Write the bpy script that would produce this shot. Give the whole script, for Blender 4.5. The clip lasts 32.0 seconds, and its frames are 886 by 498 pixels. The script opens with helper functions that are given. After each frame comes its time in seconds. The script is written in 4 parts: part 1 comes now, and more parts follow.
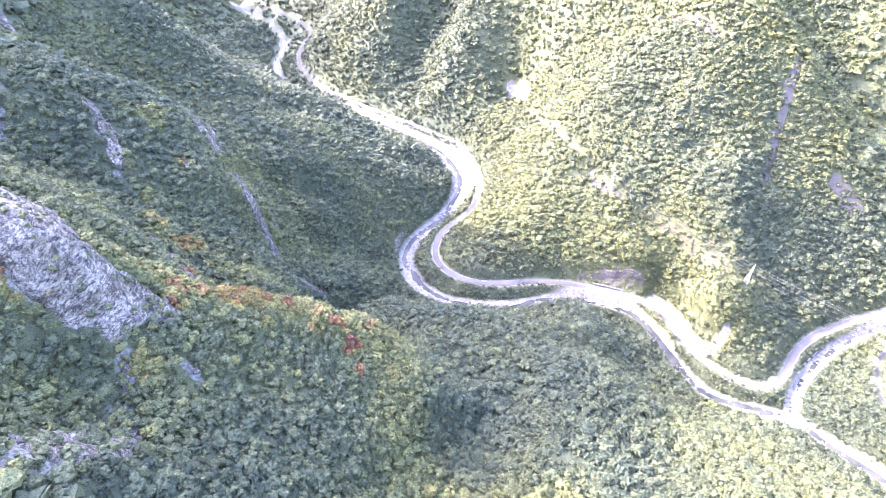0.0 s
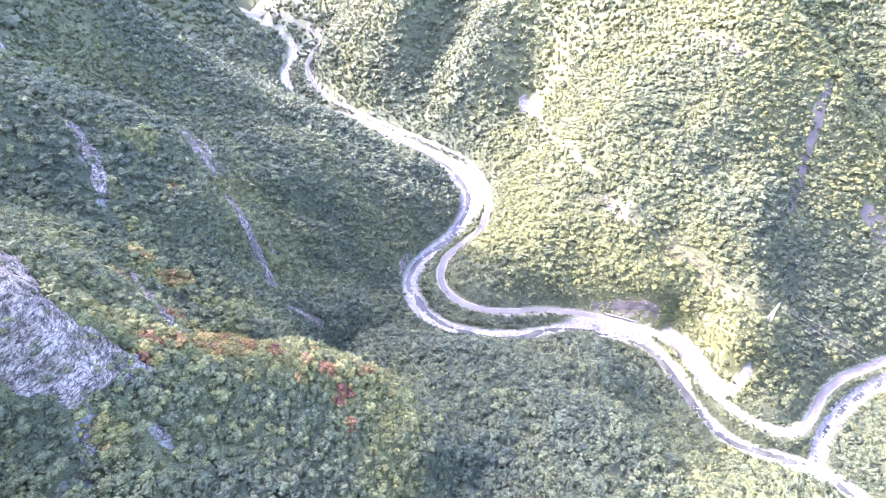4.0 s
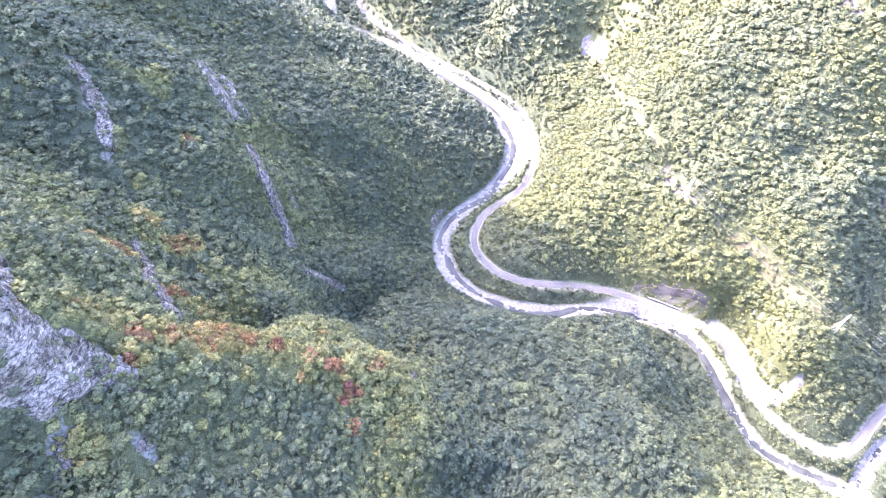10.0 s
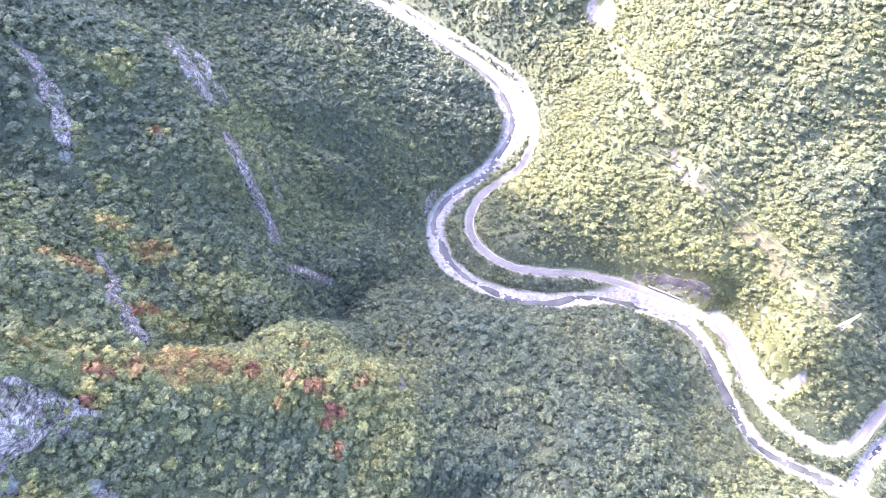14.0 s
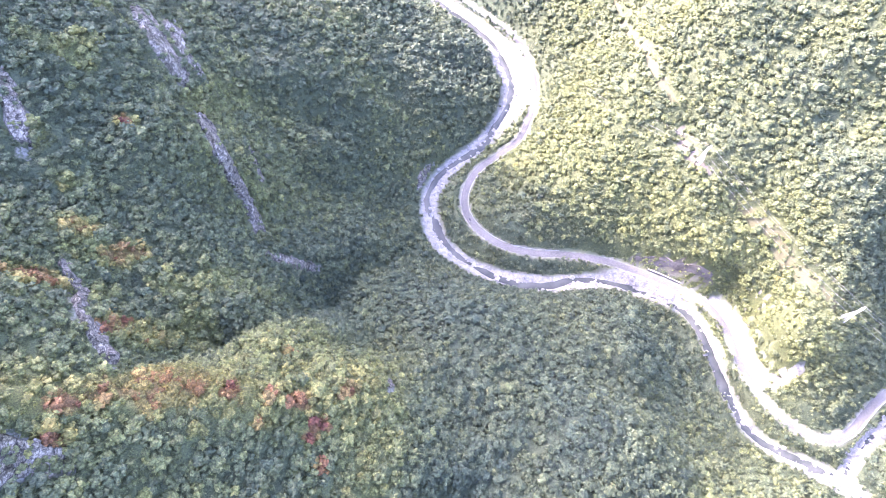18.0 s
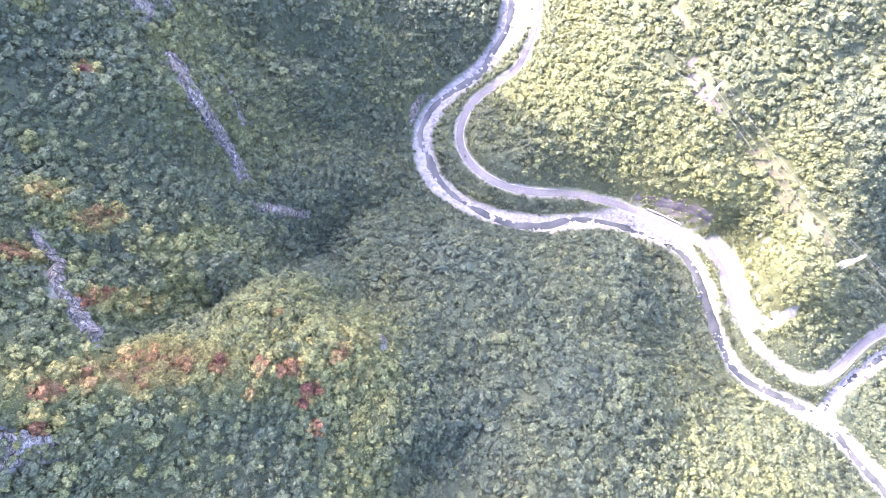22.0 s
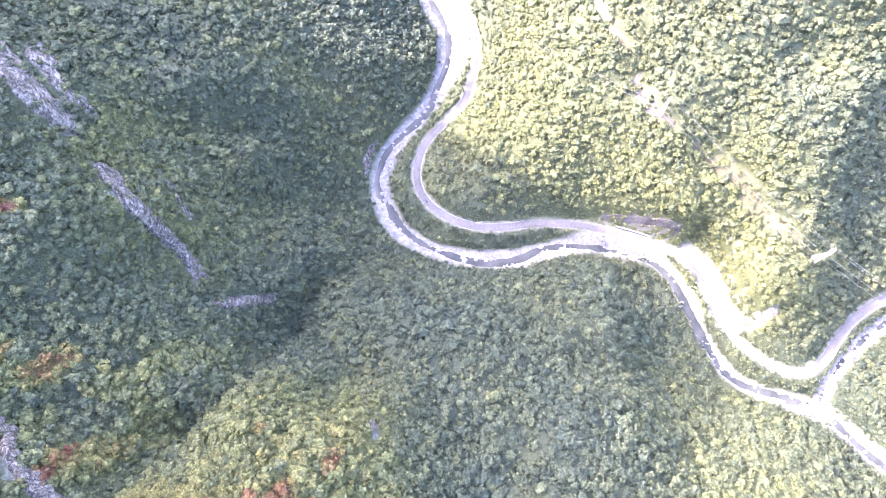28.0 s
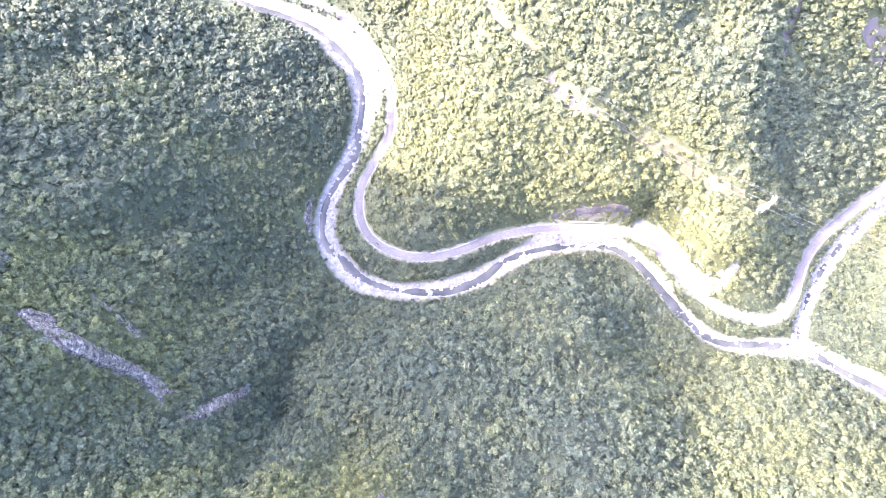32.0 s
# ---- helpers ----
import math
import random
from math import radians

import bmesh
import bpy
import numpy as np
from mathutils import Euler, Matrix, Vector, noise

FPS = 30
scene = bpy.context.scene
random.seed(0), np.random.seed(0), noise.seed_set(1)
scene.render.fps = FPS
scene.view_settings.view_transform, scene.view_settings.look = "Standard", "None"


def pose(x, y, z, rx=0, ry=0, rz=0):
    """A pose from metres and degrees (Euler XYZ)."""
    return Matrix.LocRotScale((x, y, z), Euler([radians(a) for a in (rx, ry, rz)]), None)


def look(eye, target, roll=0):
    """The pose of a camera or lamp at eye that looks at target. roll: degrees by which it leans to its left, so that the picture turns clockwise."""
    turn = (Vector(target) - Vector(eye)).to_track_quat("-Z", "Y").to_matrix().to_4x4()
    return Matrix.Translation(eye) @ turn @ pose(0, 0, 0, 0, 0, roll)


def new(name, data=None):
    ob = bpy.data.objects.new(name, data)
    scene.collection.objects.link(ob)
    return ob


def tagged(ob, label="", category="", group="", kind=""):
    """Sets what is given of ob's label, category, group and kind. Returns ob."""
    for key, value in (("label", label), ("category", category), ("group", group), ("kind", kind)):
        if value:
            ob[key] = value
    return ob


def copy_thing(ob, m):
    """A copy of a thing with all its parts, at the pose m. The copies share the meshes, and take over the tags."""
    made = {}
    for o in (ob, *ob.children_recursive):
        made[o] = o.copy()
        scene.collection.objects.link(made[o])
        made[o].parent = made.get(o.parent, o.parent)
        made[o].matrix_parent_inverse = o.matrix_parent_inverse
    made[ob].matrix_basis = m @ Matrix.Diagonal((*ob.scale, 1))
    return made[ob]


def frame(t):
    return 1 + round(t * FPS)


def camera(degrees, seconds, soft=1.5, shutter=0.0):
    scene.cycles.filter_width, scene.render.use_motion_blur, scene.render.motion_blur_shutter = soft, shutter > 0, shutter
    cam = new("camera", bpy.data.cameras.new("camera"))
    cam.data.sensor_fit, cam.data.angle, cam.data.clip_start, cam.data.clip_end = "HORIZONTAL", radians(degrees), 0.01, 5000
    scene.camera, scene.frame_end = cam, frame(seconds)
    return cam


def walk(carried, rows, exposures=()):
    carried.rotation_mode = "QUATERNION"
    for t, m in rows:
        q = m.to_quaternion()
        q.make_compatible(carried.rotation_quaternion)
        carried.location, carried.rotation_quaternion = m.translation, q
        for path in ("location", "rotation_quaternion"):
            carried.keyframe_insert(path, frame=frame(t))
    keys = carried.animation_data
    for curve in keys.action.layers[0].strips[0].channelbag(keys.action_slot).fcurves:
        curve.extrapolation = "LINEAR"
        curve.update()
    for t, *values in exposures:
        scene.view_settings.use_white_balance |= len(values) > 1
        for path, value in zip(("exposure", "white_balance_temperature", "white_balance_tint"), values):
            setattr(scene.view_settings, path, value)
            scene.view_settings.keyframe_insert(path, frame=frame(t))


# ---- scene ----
cam = camera(78.8, 32.0, soft=0.9)
METRES, EYE, TILT, LEAN, TURN = 300.0, 500.0, -44.48, 0.26, 0.0
ROWS = [
    (0.0, 0.0, 0.0, 0.0, 0.0, 0.0, -0.0),
    (0.5, 0.0026, 0.0107, 0.0105, 0.02, 0.03, -0.03),
    (1.0, 0.0051, 0.0221, 0.0218, 0.03, 0.03, -0.04),
    (1.5, 0.008, 0.0338, 0.0333, 0.05, 0.06, -0.02),
    (2.0, 0.0107, 0.0462, 0.045, 0.04, 0.11, -0.0),
    (2.5, 0.0141, 0.0584, 0.0574, 0.05, 0.1, 0.02),
    (4.5, 0.0249, 0.1073, 0.103, 2.68, 0.14, -2.62),
    (5.0, 0.0297, 0.1177, 0.1185, 4.53, -0.14, -4.45),
    (5.5, 0.0319, 0.1301, 0.1311, 4.99, -0.2, -4.86),
    (6.0, 0.033, 0.1432, 0.1436, 5.28, -0.27, -5.2),
    (6.5, 0.0353, 0.1548, 0.1556, 5.52, -0.8, -5.38),
    (7.0, 0.0352, 0.1678, 0.1682, 5.65, -1.78, -5.53),
    (7.5, 0.0356, 0.1807, 0.1808, 5.76, -2.29, -5.59),
    (8.0, 0.0354, 0.1936, 0.193, 5.84, -2.71, -5.62),
    (8.5, 0.0361, 0.2058, 0.205, 5.93, -3.55, -5.73),
    (9.0, 0.0364, 0.2181, 0.2179, 5.99, -5.26, -5.82),
    (9.5, 0.0352, 0.2314, 0.2294, 5.95, -7.05, -5.85),
    (10.0, 0.0345, 0.2448, 0.2407, 5.95, -8.65, -5.86),
    (10.5, 0.0347, 0.2574, 0.2524, 5.95, -10.47, -5.84),
    (11.0, 0.0347, 0.2702, 0.2646, 5.94, -12.47, -5.84),
    (11.5, 0.0347, 0.2838, 0.2778, 5.94, -13.54, -5.85),
    (12.0, 0.0347, 0.2968, 0.2906, 5.93, -13.56, -5.88),
    (12.5, 0.0351, 0.3093, 0.303, 5.94, -13.57, -5.88),
    (13.0, 0.0356, 0.3219, 0.3155, 5.95, -13.57, -5.9),
    (13.5, 0.036, 0.3344, 0.3281, 5.97, -13.58, -5.96),
    (14.0, 0.0365, 0.3468, 0.3404, 5.99, -13.57, -6.01),
    (14.5, 0.0368, 0.3591, 0.3529, 5.99, -13.58, -6.06),
    (16.5, 0.0378, 0.4054, 0.399, 6.04, -16.09, -6.21),
    (17.0, 0.036, 0.4185, 0.4109, 5.96, -18.64, -6.25),
    (17.5, 0.0359, 0.4311, 0.4233, 5.96, -19.05, -6.26),
    (18.0, 0.035, 0.4417, 0.4337, 5.95, -19.24, -6.31),
    (18.5, 0.0337, 0.4507, 0.4418, 5.86, -22.99, -6.32),
    (19.0, 0.0316, 0.4621, 0.4515, 5.74, -28.1, -6.29),
    (19.5, 0.0308, 0.4759, 0.4641, 5.73, -29.01, -6.27),
    (20.0, 0.0308, 0.4863, 0.4754, 5.73, -29.01, -6.25),
    (20.5, 0.0304, 0.4964, 0.4858, 5.72, -29.0, -6.25),
    (21.0, 0.0298, 0.506, 0.4958, 5.73, -29.0, -6.29),
    (21.5, 0.0295, 0.5149, 0.5051, 5.71, -28.98, -6.32),
    (22.0, 0.0292, 0.5238, 0.5145, 5.69, -29.0, -6.33),
    (22.5, 0.0286, 0.5324, 0.5234, 5.67, -28.98, -6.34),
    (23.0, 0.0276, 0.541, 0.5321, 5.63, -28.97, -6.35),
    (23.5, 0.027, 0.5499, 0.5414, 5.6, -29.0, -6.36),
    (24.0, 0.0266, 0.5589, 0.5509, 5.6, -28.99, -6.4),
    (24.5, 0.026, 0.568, 0.5605, 5.57, -29.0, -6.37),
    (25.0, 0.0247, 0.577, 0.5696, 5.54, -28.99, -6.34),
    (25.5, 0.0244, 0.586, 0.579, 5.55, -28.98, -6.36),
    (27.5, 0.0194, 0.6261, 0.6172, 0.03, -28.6, -0.96),
    (28.0, 0.0215, 0.6351, 0.6267, -1.22, -28.55, 0.36),
    (28.5, 0.0223, 0.6436, 0.6355, -1.83, -28.5, 0.98),
    (29.0, 0.0234, 0.6525, 0.6445, -2.37, -28.5, 1.49),
    (29.5, 0.0263, 0.6617, 0.6548, -4.0, -28.56, 3.22),
    (30.0, 0.0285, 0.6717, 0.665, -6.32, -28.72, 5.55),
    (30.5, 0.0337, 0.6808, 0.6751, -8.95, -29.01, 8.28),
    (31.0, 0.0377, 0.6895, 0.6829, -10.82, -29.25, 10.13),
    (31.5, 0.0425, 0.6971, 0.6909, -11.46, -29.35, 10.8),
    (32.0, 0.0461, 0.7042, 0.6978, -11.83, -29.36, 11.14),
]
walk(cam, [(t, pose(0, 0, EYE, TILT, LEAN, TURN) @ pose(METRES * x, METRES * y, METRES * z, 90 + pitch, roll, yaw)) for t, x, y, z, yaw, pitch, roll in ROWS],
     [(0.0, 4.65, 5740, 38), (19.0, 4.48, 5760, 38), (32.0, 4.65, 5800, 38)])

# ---- world, sun ----
SUN_AZ, SUN_EL = -70.0, 33.7      # azimuth from +y towards +x, elevation
world = bpy.data.worlds.new("world")
scene.world = world
world.use_nodes = True
wn = world.node_tree
sky = wn.nodes.new("ShaderNodeTexSky")
sky.sky_type, sky.sun_disc = "NISHITA", False
sky.sun_elevation, sky.sun_rotation = radians(SUN_EL), radians(SUN_AZ % 360)
sky.air_density, sky.dust_density, sky.ozone_density, sky.altitude = 1.0, 7.0, 0.5, 600
wn.links.new(sky.outputs[0], wn.nodes["Background"].inputs[0])
wn.nodes["Background"].inputs[1].default_value = 0.15
sun = new("sun", bpy.data.lights.new("sun", "SUN"))
sun.data.energy, sun.data.angle, sun.data.color = 1.02, radians(0.6), (1.0, 0.92, 0.74)
sdir = Vector((math.sin(radians(SUN_AZ)) * math.cos(radians(SUN_EL)), math.cos(radians(SUN_AZ)) * math.cos(radians(SUN_EL)), math.sin(radians(SUN_EL))))
sun.matrix_world = look(sdir * 900, (0, 0, 0))


# ---- materials ----
def mat(name, rough=0.9):
    m = bpy.data.materials.new(name)
    m.use_nodes = True
    b = m.node_tree.nodes["Principled BSDF"]
    b.inputs["Roughness"].default_value = rough
    b.inputs["Specular IOR Level"].default_value = 0.25
    return m, m.node_tree, b


def node(tree, kind, **sets):
    n = tree.nodes.new(kind)
    for k, v in sets.items():
        n.inputs[k.replace("_", " ")].default_value = v
    return n


def ramp(tree, fac, stops):
    r = tree.nodes.new("ShaderNodeValToRGB")
    e = r.color_ramp.elements
    while len(e) < len(stops):
        e.new(0.5)
    for el, (p, c) in zip(e, stops):
        el.position, el.color = p, (*c, 1)
    tree.links.new(fac, r.inputs[0])
    return r.outputs[0]


def noise_fac(tree, scale, detail=4.0, rough=0.6):
    co = tree.nodes.new("ShaderNodeTexCoord")
    n = node(tree, "ShaderNodeTexNoise", Scale=scale, Detail=detail, Roughness=rough)
    tree.links.new(co.outputs["Object"], n.inputs["Vector"])
    return n.outputs[0]


def mixed(tree, fac, a, b, mode="MIX"):
    x = tree.nodes.new("ShaderNodeMix")
    x.data_type, x.blend_type = "RGBA", mode
    for sock, v in ((x.inputs[0], fac), (x.inputs[6], a), (x.inputs[7], b)):
        if isinstance(v, (int, float)):
            sock.default_value = v
        elif isinstance(v, tuple):
            sock.default_value = (*v, 1)
        else:
            tree.links.new(v, sock)
    return x.outputs[2]


def bumped(tree, b, height, strength, dist):
    u = node(tree, "ShaderNodeBump", Strength=strength, Distance=dist)
    tree.links.new(height, u.inputs["Height"])
    tree.links.new(u.outputs[0], b.inputs["Normal"])


def attr(tree, name):
    a = tree.nodes.new("ShaderNodeAttribute")
    a.attribute_name = name
    return a.outputs["Fac"]


def grainy(name, stops, big, small, rough=0.9, bump=0.5, dist=0.3):
    """Two scales of mottling between the given colours, with relief."""
    m, t, b = mat(name, rough)
    c1 = ramp(t, noise_fac(t, big), stops)
    c2 = ramp(t, noise_fac(t, small, 6), [(0.25, (0.55, 0.55, 0.55)), (0.75, (1.25, 1.25, 1.25))])
    t.links.new(mixed(t, 1.0, c1, c2, "MULTIPLY"), b.inputs["Base Color"])
    bumped(t, b, noise_fac(t, small, 6), bump, dist)
    return m


def leaf_mat(name="leaves"):
    """Leaf colour by species and tone of each tree, varied clump by clump, with the shade of leaf gaps painted in."""
    m, t, b = mat(name, 0.6)
    base = ramp(t, attr(t, "species"), [
        (0.00, (0.052, 0.072, 0.053)), (0.25, (0.080, 0.097, 0.056)), (0.50, (0.128, 0.140, 0.057)),
        (0.68, (0.172, 0.156, 0.056)), (0.80, (0.184, 0.110, 0.048)), (0.90, (0.164, 0.082, 0.044)), (1.00, (0.146, 0.054, 0.042))])
    g = t.nodes.new("ShaderNodeNewGeometry")
    v = ramp(t, g.outputs["Random Per Island"], [(0.0, (0.74, 0.76, 0.74)), (1.0, (1.30, 1.28, 1.20))])
    w = ramp(t, attr(t, "tone"), [(0.0, (0.76, 0.78, 0.80)), (1.0, (1.24, 1.22, 1.16))])
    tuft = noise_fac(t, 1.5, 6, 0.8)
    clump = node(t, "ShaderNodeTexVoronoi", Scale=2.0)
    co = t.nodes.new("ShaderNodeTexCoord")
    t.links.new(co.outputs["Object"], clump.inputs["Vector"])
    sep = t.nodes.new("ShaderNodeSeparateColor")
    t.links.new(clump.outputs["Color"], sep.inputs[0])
    # random clump tones, with shade between leaf clumps put into the dark ends
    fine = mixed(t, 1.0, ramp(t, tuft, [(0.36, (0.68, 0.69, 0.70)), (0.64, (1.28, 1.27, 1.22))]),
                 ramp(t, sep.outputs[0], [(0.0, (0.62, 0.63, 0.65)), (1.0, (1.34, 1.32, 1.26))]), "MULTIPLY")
    low = t.nodes.new("ShaderNodeMath")
    low.operation = "SUBTRACT"
    t.links.new(tuft, low.inputs[0])
    t.links.new(clump.outputs["Distance"], low.inputs[1])
    bumped(t, b, low.outputs[0], 0.6, 0.6)
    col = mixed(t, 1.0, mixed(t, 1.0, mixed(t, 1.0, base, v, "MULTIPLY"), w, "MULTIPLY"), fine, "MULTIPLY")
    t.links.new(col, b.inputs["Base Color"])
    tr = t.nodes.new("ShaderNodeBsdfTranslucent")
    t.links.new(b.inputs["Normal"].links[0].from_socket, tr.inputs["Normal"])
    t.links.new(mixed(t, 1.0, col, (1.25, 1.25, 0.9), "MULTIPLY"), tr.inputs[0])
    x = t.nodes.new("ShaderNodeMixShader")
    x.inputs[0].default_value = 0.26
    t.links.new(b.outputs[0], x.inputs[1])
    t.links.new(tr.outputs[0], x.inputs[2])
    t.links.new(x.outputs[0], t.nodes["Material Output"].inputs[0])
    return m


def ground_mat():
    """Forest floor, with gravel, bare rock and dry grass where the cover attributes say so."""
    m, t, b = mat("ground", 0.95)
    n1, n2 = noise_fac(t, 0.08), noise_fac(t, 0.7, 8)
    floor = mixed(t, n1, (0.060, 0.075, 0.040), (0.12, 0.125, 0.07))
    n3 = noise_fac(t, 0.22, 8, 0.75)
    gravel = mixed(t, ramp(t, n3, [(0.36, (0.0, 0.0, 0.0)), (0.62, (1.0, 1.0, 1.0))]), (0.085, 0.082, 0.075), (0.22, 0.212, 0.197))
    rock = mixed(t, ramp(t, n2, [(0.42, (0, 0, 0)), (0.58, (1, 1, 1))]), (0.065, 0.078, 0.050), (0.17, 0.162, 0.150))
    grass = mixed(t, n2, (0.052, 0.052, 0.026), (0.110, 0.100, 0.056))
    soil = mixed(t, n2, (0.058, 0.051, 0.044), (0.125, 0.108, 0.096))
    col = mixed(t, attr(t, "grass"), floor, grass)
    col = mixed(t, attr(t, "soil"), col, soil)
    col = mixed(t, attr(t, "rock"), col, rock)
    col = mixed(t, attr(t, "gravel"), col, gravel)
    t.links.new(col, b.inputs["Base Color"])
    bumped(t, b, n2, 0.9, 0.6)
    return m


def water_mat():
    m, t, b = mat("water", 0.25)
    b.inputs["Specular IOR Level"].default_value = 0.2
    c = ramp(t, noise_fac(t, 0.05), [(0.35, (0.026, 0.029, 0.026)), (0.65, (0.058, 0.060, 0.052))])
    t.links.new(c, b.inputs["Base Color"])
    bumped(t, b, noise_fac(t, 0.9, 5), 0.25, 0.2)
    return m


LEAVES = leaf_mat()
GROUND = ground_mat()
WATER = water_mat()
EARTH = grainy("earth_and_rock", [(0.25, (0.040, 0.037, 0.033)), (0.45, (0.078, 0.069, 0.063)), (0.7, (0.14, 0.124, 0.114))], 0.06, 0.55, 0.9, 0.9, 0.6)
ROAD = grainy("road_surface", [(0.3, (0.072, 0.070, 0.066)), (0.7, (0.112, 0.108, 0.102))], 0.03, 0.9, 0.85, 0.2, 0.05)
DIRT = grainy("pale_gravel", [(0.3, (0.20, 0.193, 0.18)), (0.7, (0.31, 0.30, 0.28))], 0.05, 0.8, 0.95, 0.4, 0.15)
CONCRETE = grainy("concrete", [(0.3, (0.22, 0.213, 0.207)), (0.7, (0.34, 0.333, 0.325))], 0.15, 1.4, 0.85, 0.3, 0.05)
BOULDER = grainy("river_stone", [(0.3, (0.13, 0.126, 0.12)), (0.7, (0.29, 0.282, 0.27))], 0.12, 1.1, 0.85, 0.5, 0.2)
BARK = grainy("bark", [(0.3, (0.10, 0.085, 0.07)), (0.7, (0.22, 0.19, 0.16))], 0.4, 3.0, 0.95, 0.6, 0.1)
STEEL = grainy("galvanised_steel", [(0.3, (0.42, 0.43, 0.44)), (0.7, (0.62, 0.63, 0.64))], 0.3, 2.5, 0.45, 0.1, 0.02)
STEEL.node_tree.nodes["Principled BSDF"].inputs["Metallic"].default_value = 0.6
CABLE = grainy("aluminium_cable", [(0.3, (0.25, 0.25, 0.255)), (0.7, (0.36, 0.36, 0.365))], 0.2, 2.0, 0.5, 0.0, 0.02)

# ---- plan: river, roads, landforms ----
RIVER = [(-600, 1440, 16), (-500, 1330, 14), (-410, 1235, 13), (-352, 1160, 12), (-334, 1090, 11), (-338, 1038, 10), (-318, 972, 10), (-298, 930, 9), (-262, 902, 9), (-200, 868, 8), (-120, 820, 7), (-60, 775, 6), (-8, 735, 5),
         (17, 694, 4), (28, 661, 3), (25, 626, 3), (11, 595, 3), (-3, 572, 3), (-20, 550, 3), (-34, 532, 3), (-45, 510, 3), (-49, 487, 3), (-43, 461, 3),
         (-27, 436, 3), (-3, 421, 3), (22, 412, 3), (54, 408, 3), (82, 409, 3), (113, 416, 3), (144, 422, 3), (172, 419, 2)]
RIVER_LOW = [(172, 419, 2), (203, 411, 2), (223, 397, 2), (236, 377, 2), (245, 351, 2), (254, 324, 2), (266, 300, 2), (286, 284, 1), (316, 273, 1), (348, 261, 1),
             (372, 238, 0), (400, 209, 0), (440, 160, -1), (500, 90, -3), (600, -60, -6), (800, -300, -12)]
BROOK = [(347, 271, 1), (361, 294, 3), (379, 311, 5), (413, 336, 7), (445, 352, 9), (485, 371, 11), (560, 400, 16), (680, 430, 24)]
ROADLINE = [(-500, 1400, 27), (-449, 1346, 25), (-421, 1298, 24), (-378, 1261, 23), (-328, 1214, 22), (-286, 1150, 21), (-289, 1096, 21), (-290, 1042, 20), (-278, 995, 20), (-248, 942, 19), (-216, 906, 18), (-174, 872, 17), (-126, 840, 16), (-81, 810, 15), (-33, 778, 14), (5, 750, 13), (31, 720, 12), (46, 680, 11), (52, 645, 10), (47, 608, 10), (37, 577, 10), (18, 554, 10), (0, 534, 10),
            (-10, 512, 10), (-12, 489, 10), (-4, 468, 10), (16, 450, 10), (41, 440, 10), (69, 438, 10)]
ROADLINE_LOW = [(69, 438, 10), (98, 441, 10), (126, 441, 10), (154, 437, 10), (185, 429, 10), (213, 419, 10), (236, 407, 10), (252, 385, 10), (261, 356, 10), (276, 328, 10), (295, 309, 10),
                (316, 298, 10), (334, 297, 11), (350, 306, 12), (364, 322, 13), (380, 339, 14), (403, 354, 15), (432, 366, 16), (465, 377, 18), (500, 386, 20), (580, 410, 26), (700, 440, 36)]
YARD = [(243, 412, 10), (258, 398, 10), (265, 380, 10), (270, 360, 10), (280, 340, 10)]
SIDE_LANE = [(420, 262, 30), (424, 286, 31), (443, 313, 30), (460, 328, 28), (480, 350, 24)]


def smooth_line(pts, step=4.0):
    """Points along a rounded line through the given ones, evenly spaced."""
    p = np.array(pts, float)
    q = np.vstack([2 * p[0] - p[1], p, 2 * p[-1] - p[-2]])
    out = []
    for i in range(1, len(q) - 2):
        n = max(2, int(np.linalg.norm(q[i + 1, :2] - q[i, :2]) / step))
        for k in range(n):
            s = k / n
            out.append(0.5 * (2 * q[i] + (q[i + 1] - q[i - 1]) * s + (2 * q[i - 1] - 5 * q[i] + 4 * q[i + 1] - q[i + 2]) * s * s + (3 * q[i] - q[i - 1] - 3 * q[i + 1] + q[i + 2]) * s ** 3))
    return np.array(out + [q[-2]])


def near_line(X, Y, line):
    """Distance from each place to the line, and the line's height there."""
    P = np.stack([X.ravel(), Y.ravel()], 1)
    best, zz = np.full(len(P), 1e9), np.zeros(len(P))
    for k in range(0, len(line) - 1, 10):
        bit = line[k:k + 11]
        lo, hi = bit[:, :2].min(0) - 70, bit[:, :2].max(0) + 70
        inside = np.where((P[:, 0] > lo[0]) & (P[:, 0] < hi[0]) & (P[:, 1] > lo[1]) & (P[:, 1] < hi[1]))[0]
        if not len(inside):
            continue
        Q = P[inside]
        b, z = best[inside], zz[inside]
        for a, c in zip(bit[:-1], bit[1:]):
            d = c[:2] - a[:2]
            s = np.clip(((Q - a[:2]) @ d) / (d @ d), 0, 1)
            r = np.hypot(Q[:, 0] - a[0] - s * d[0], Q[:, 1] - a[1] - s * d[1])
            m = r < b
            b[m], z[m] = r[m], (a[2] + s * (c[2] - a[2]))[m]
        best[inside], zz[inside] = b, z
    return best.reshape(X.shape), zz.reshape(X.shape)


river = smooth_line(RIVER + RIVER_LOW[1:])
brook = smooth_line(BROOK)
AUTUMN_LINE = smooth_line([(-165, 205, 0), (-138, 215, 0), (-115, 223, 0), (-86, 224, 0), (-69, 233, 0), (-52, 248, 0)])
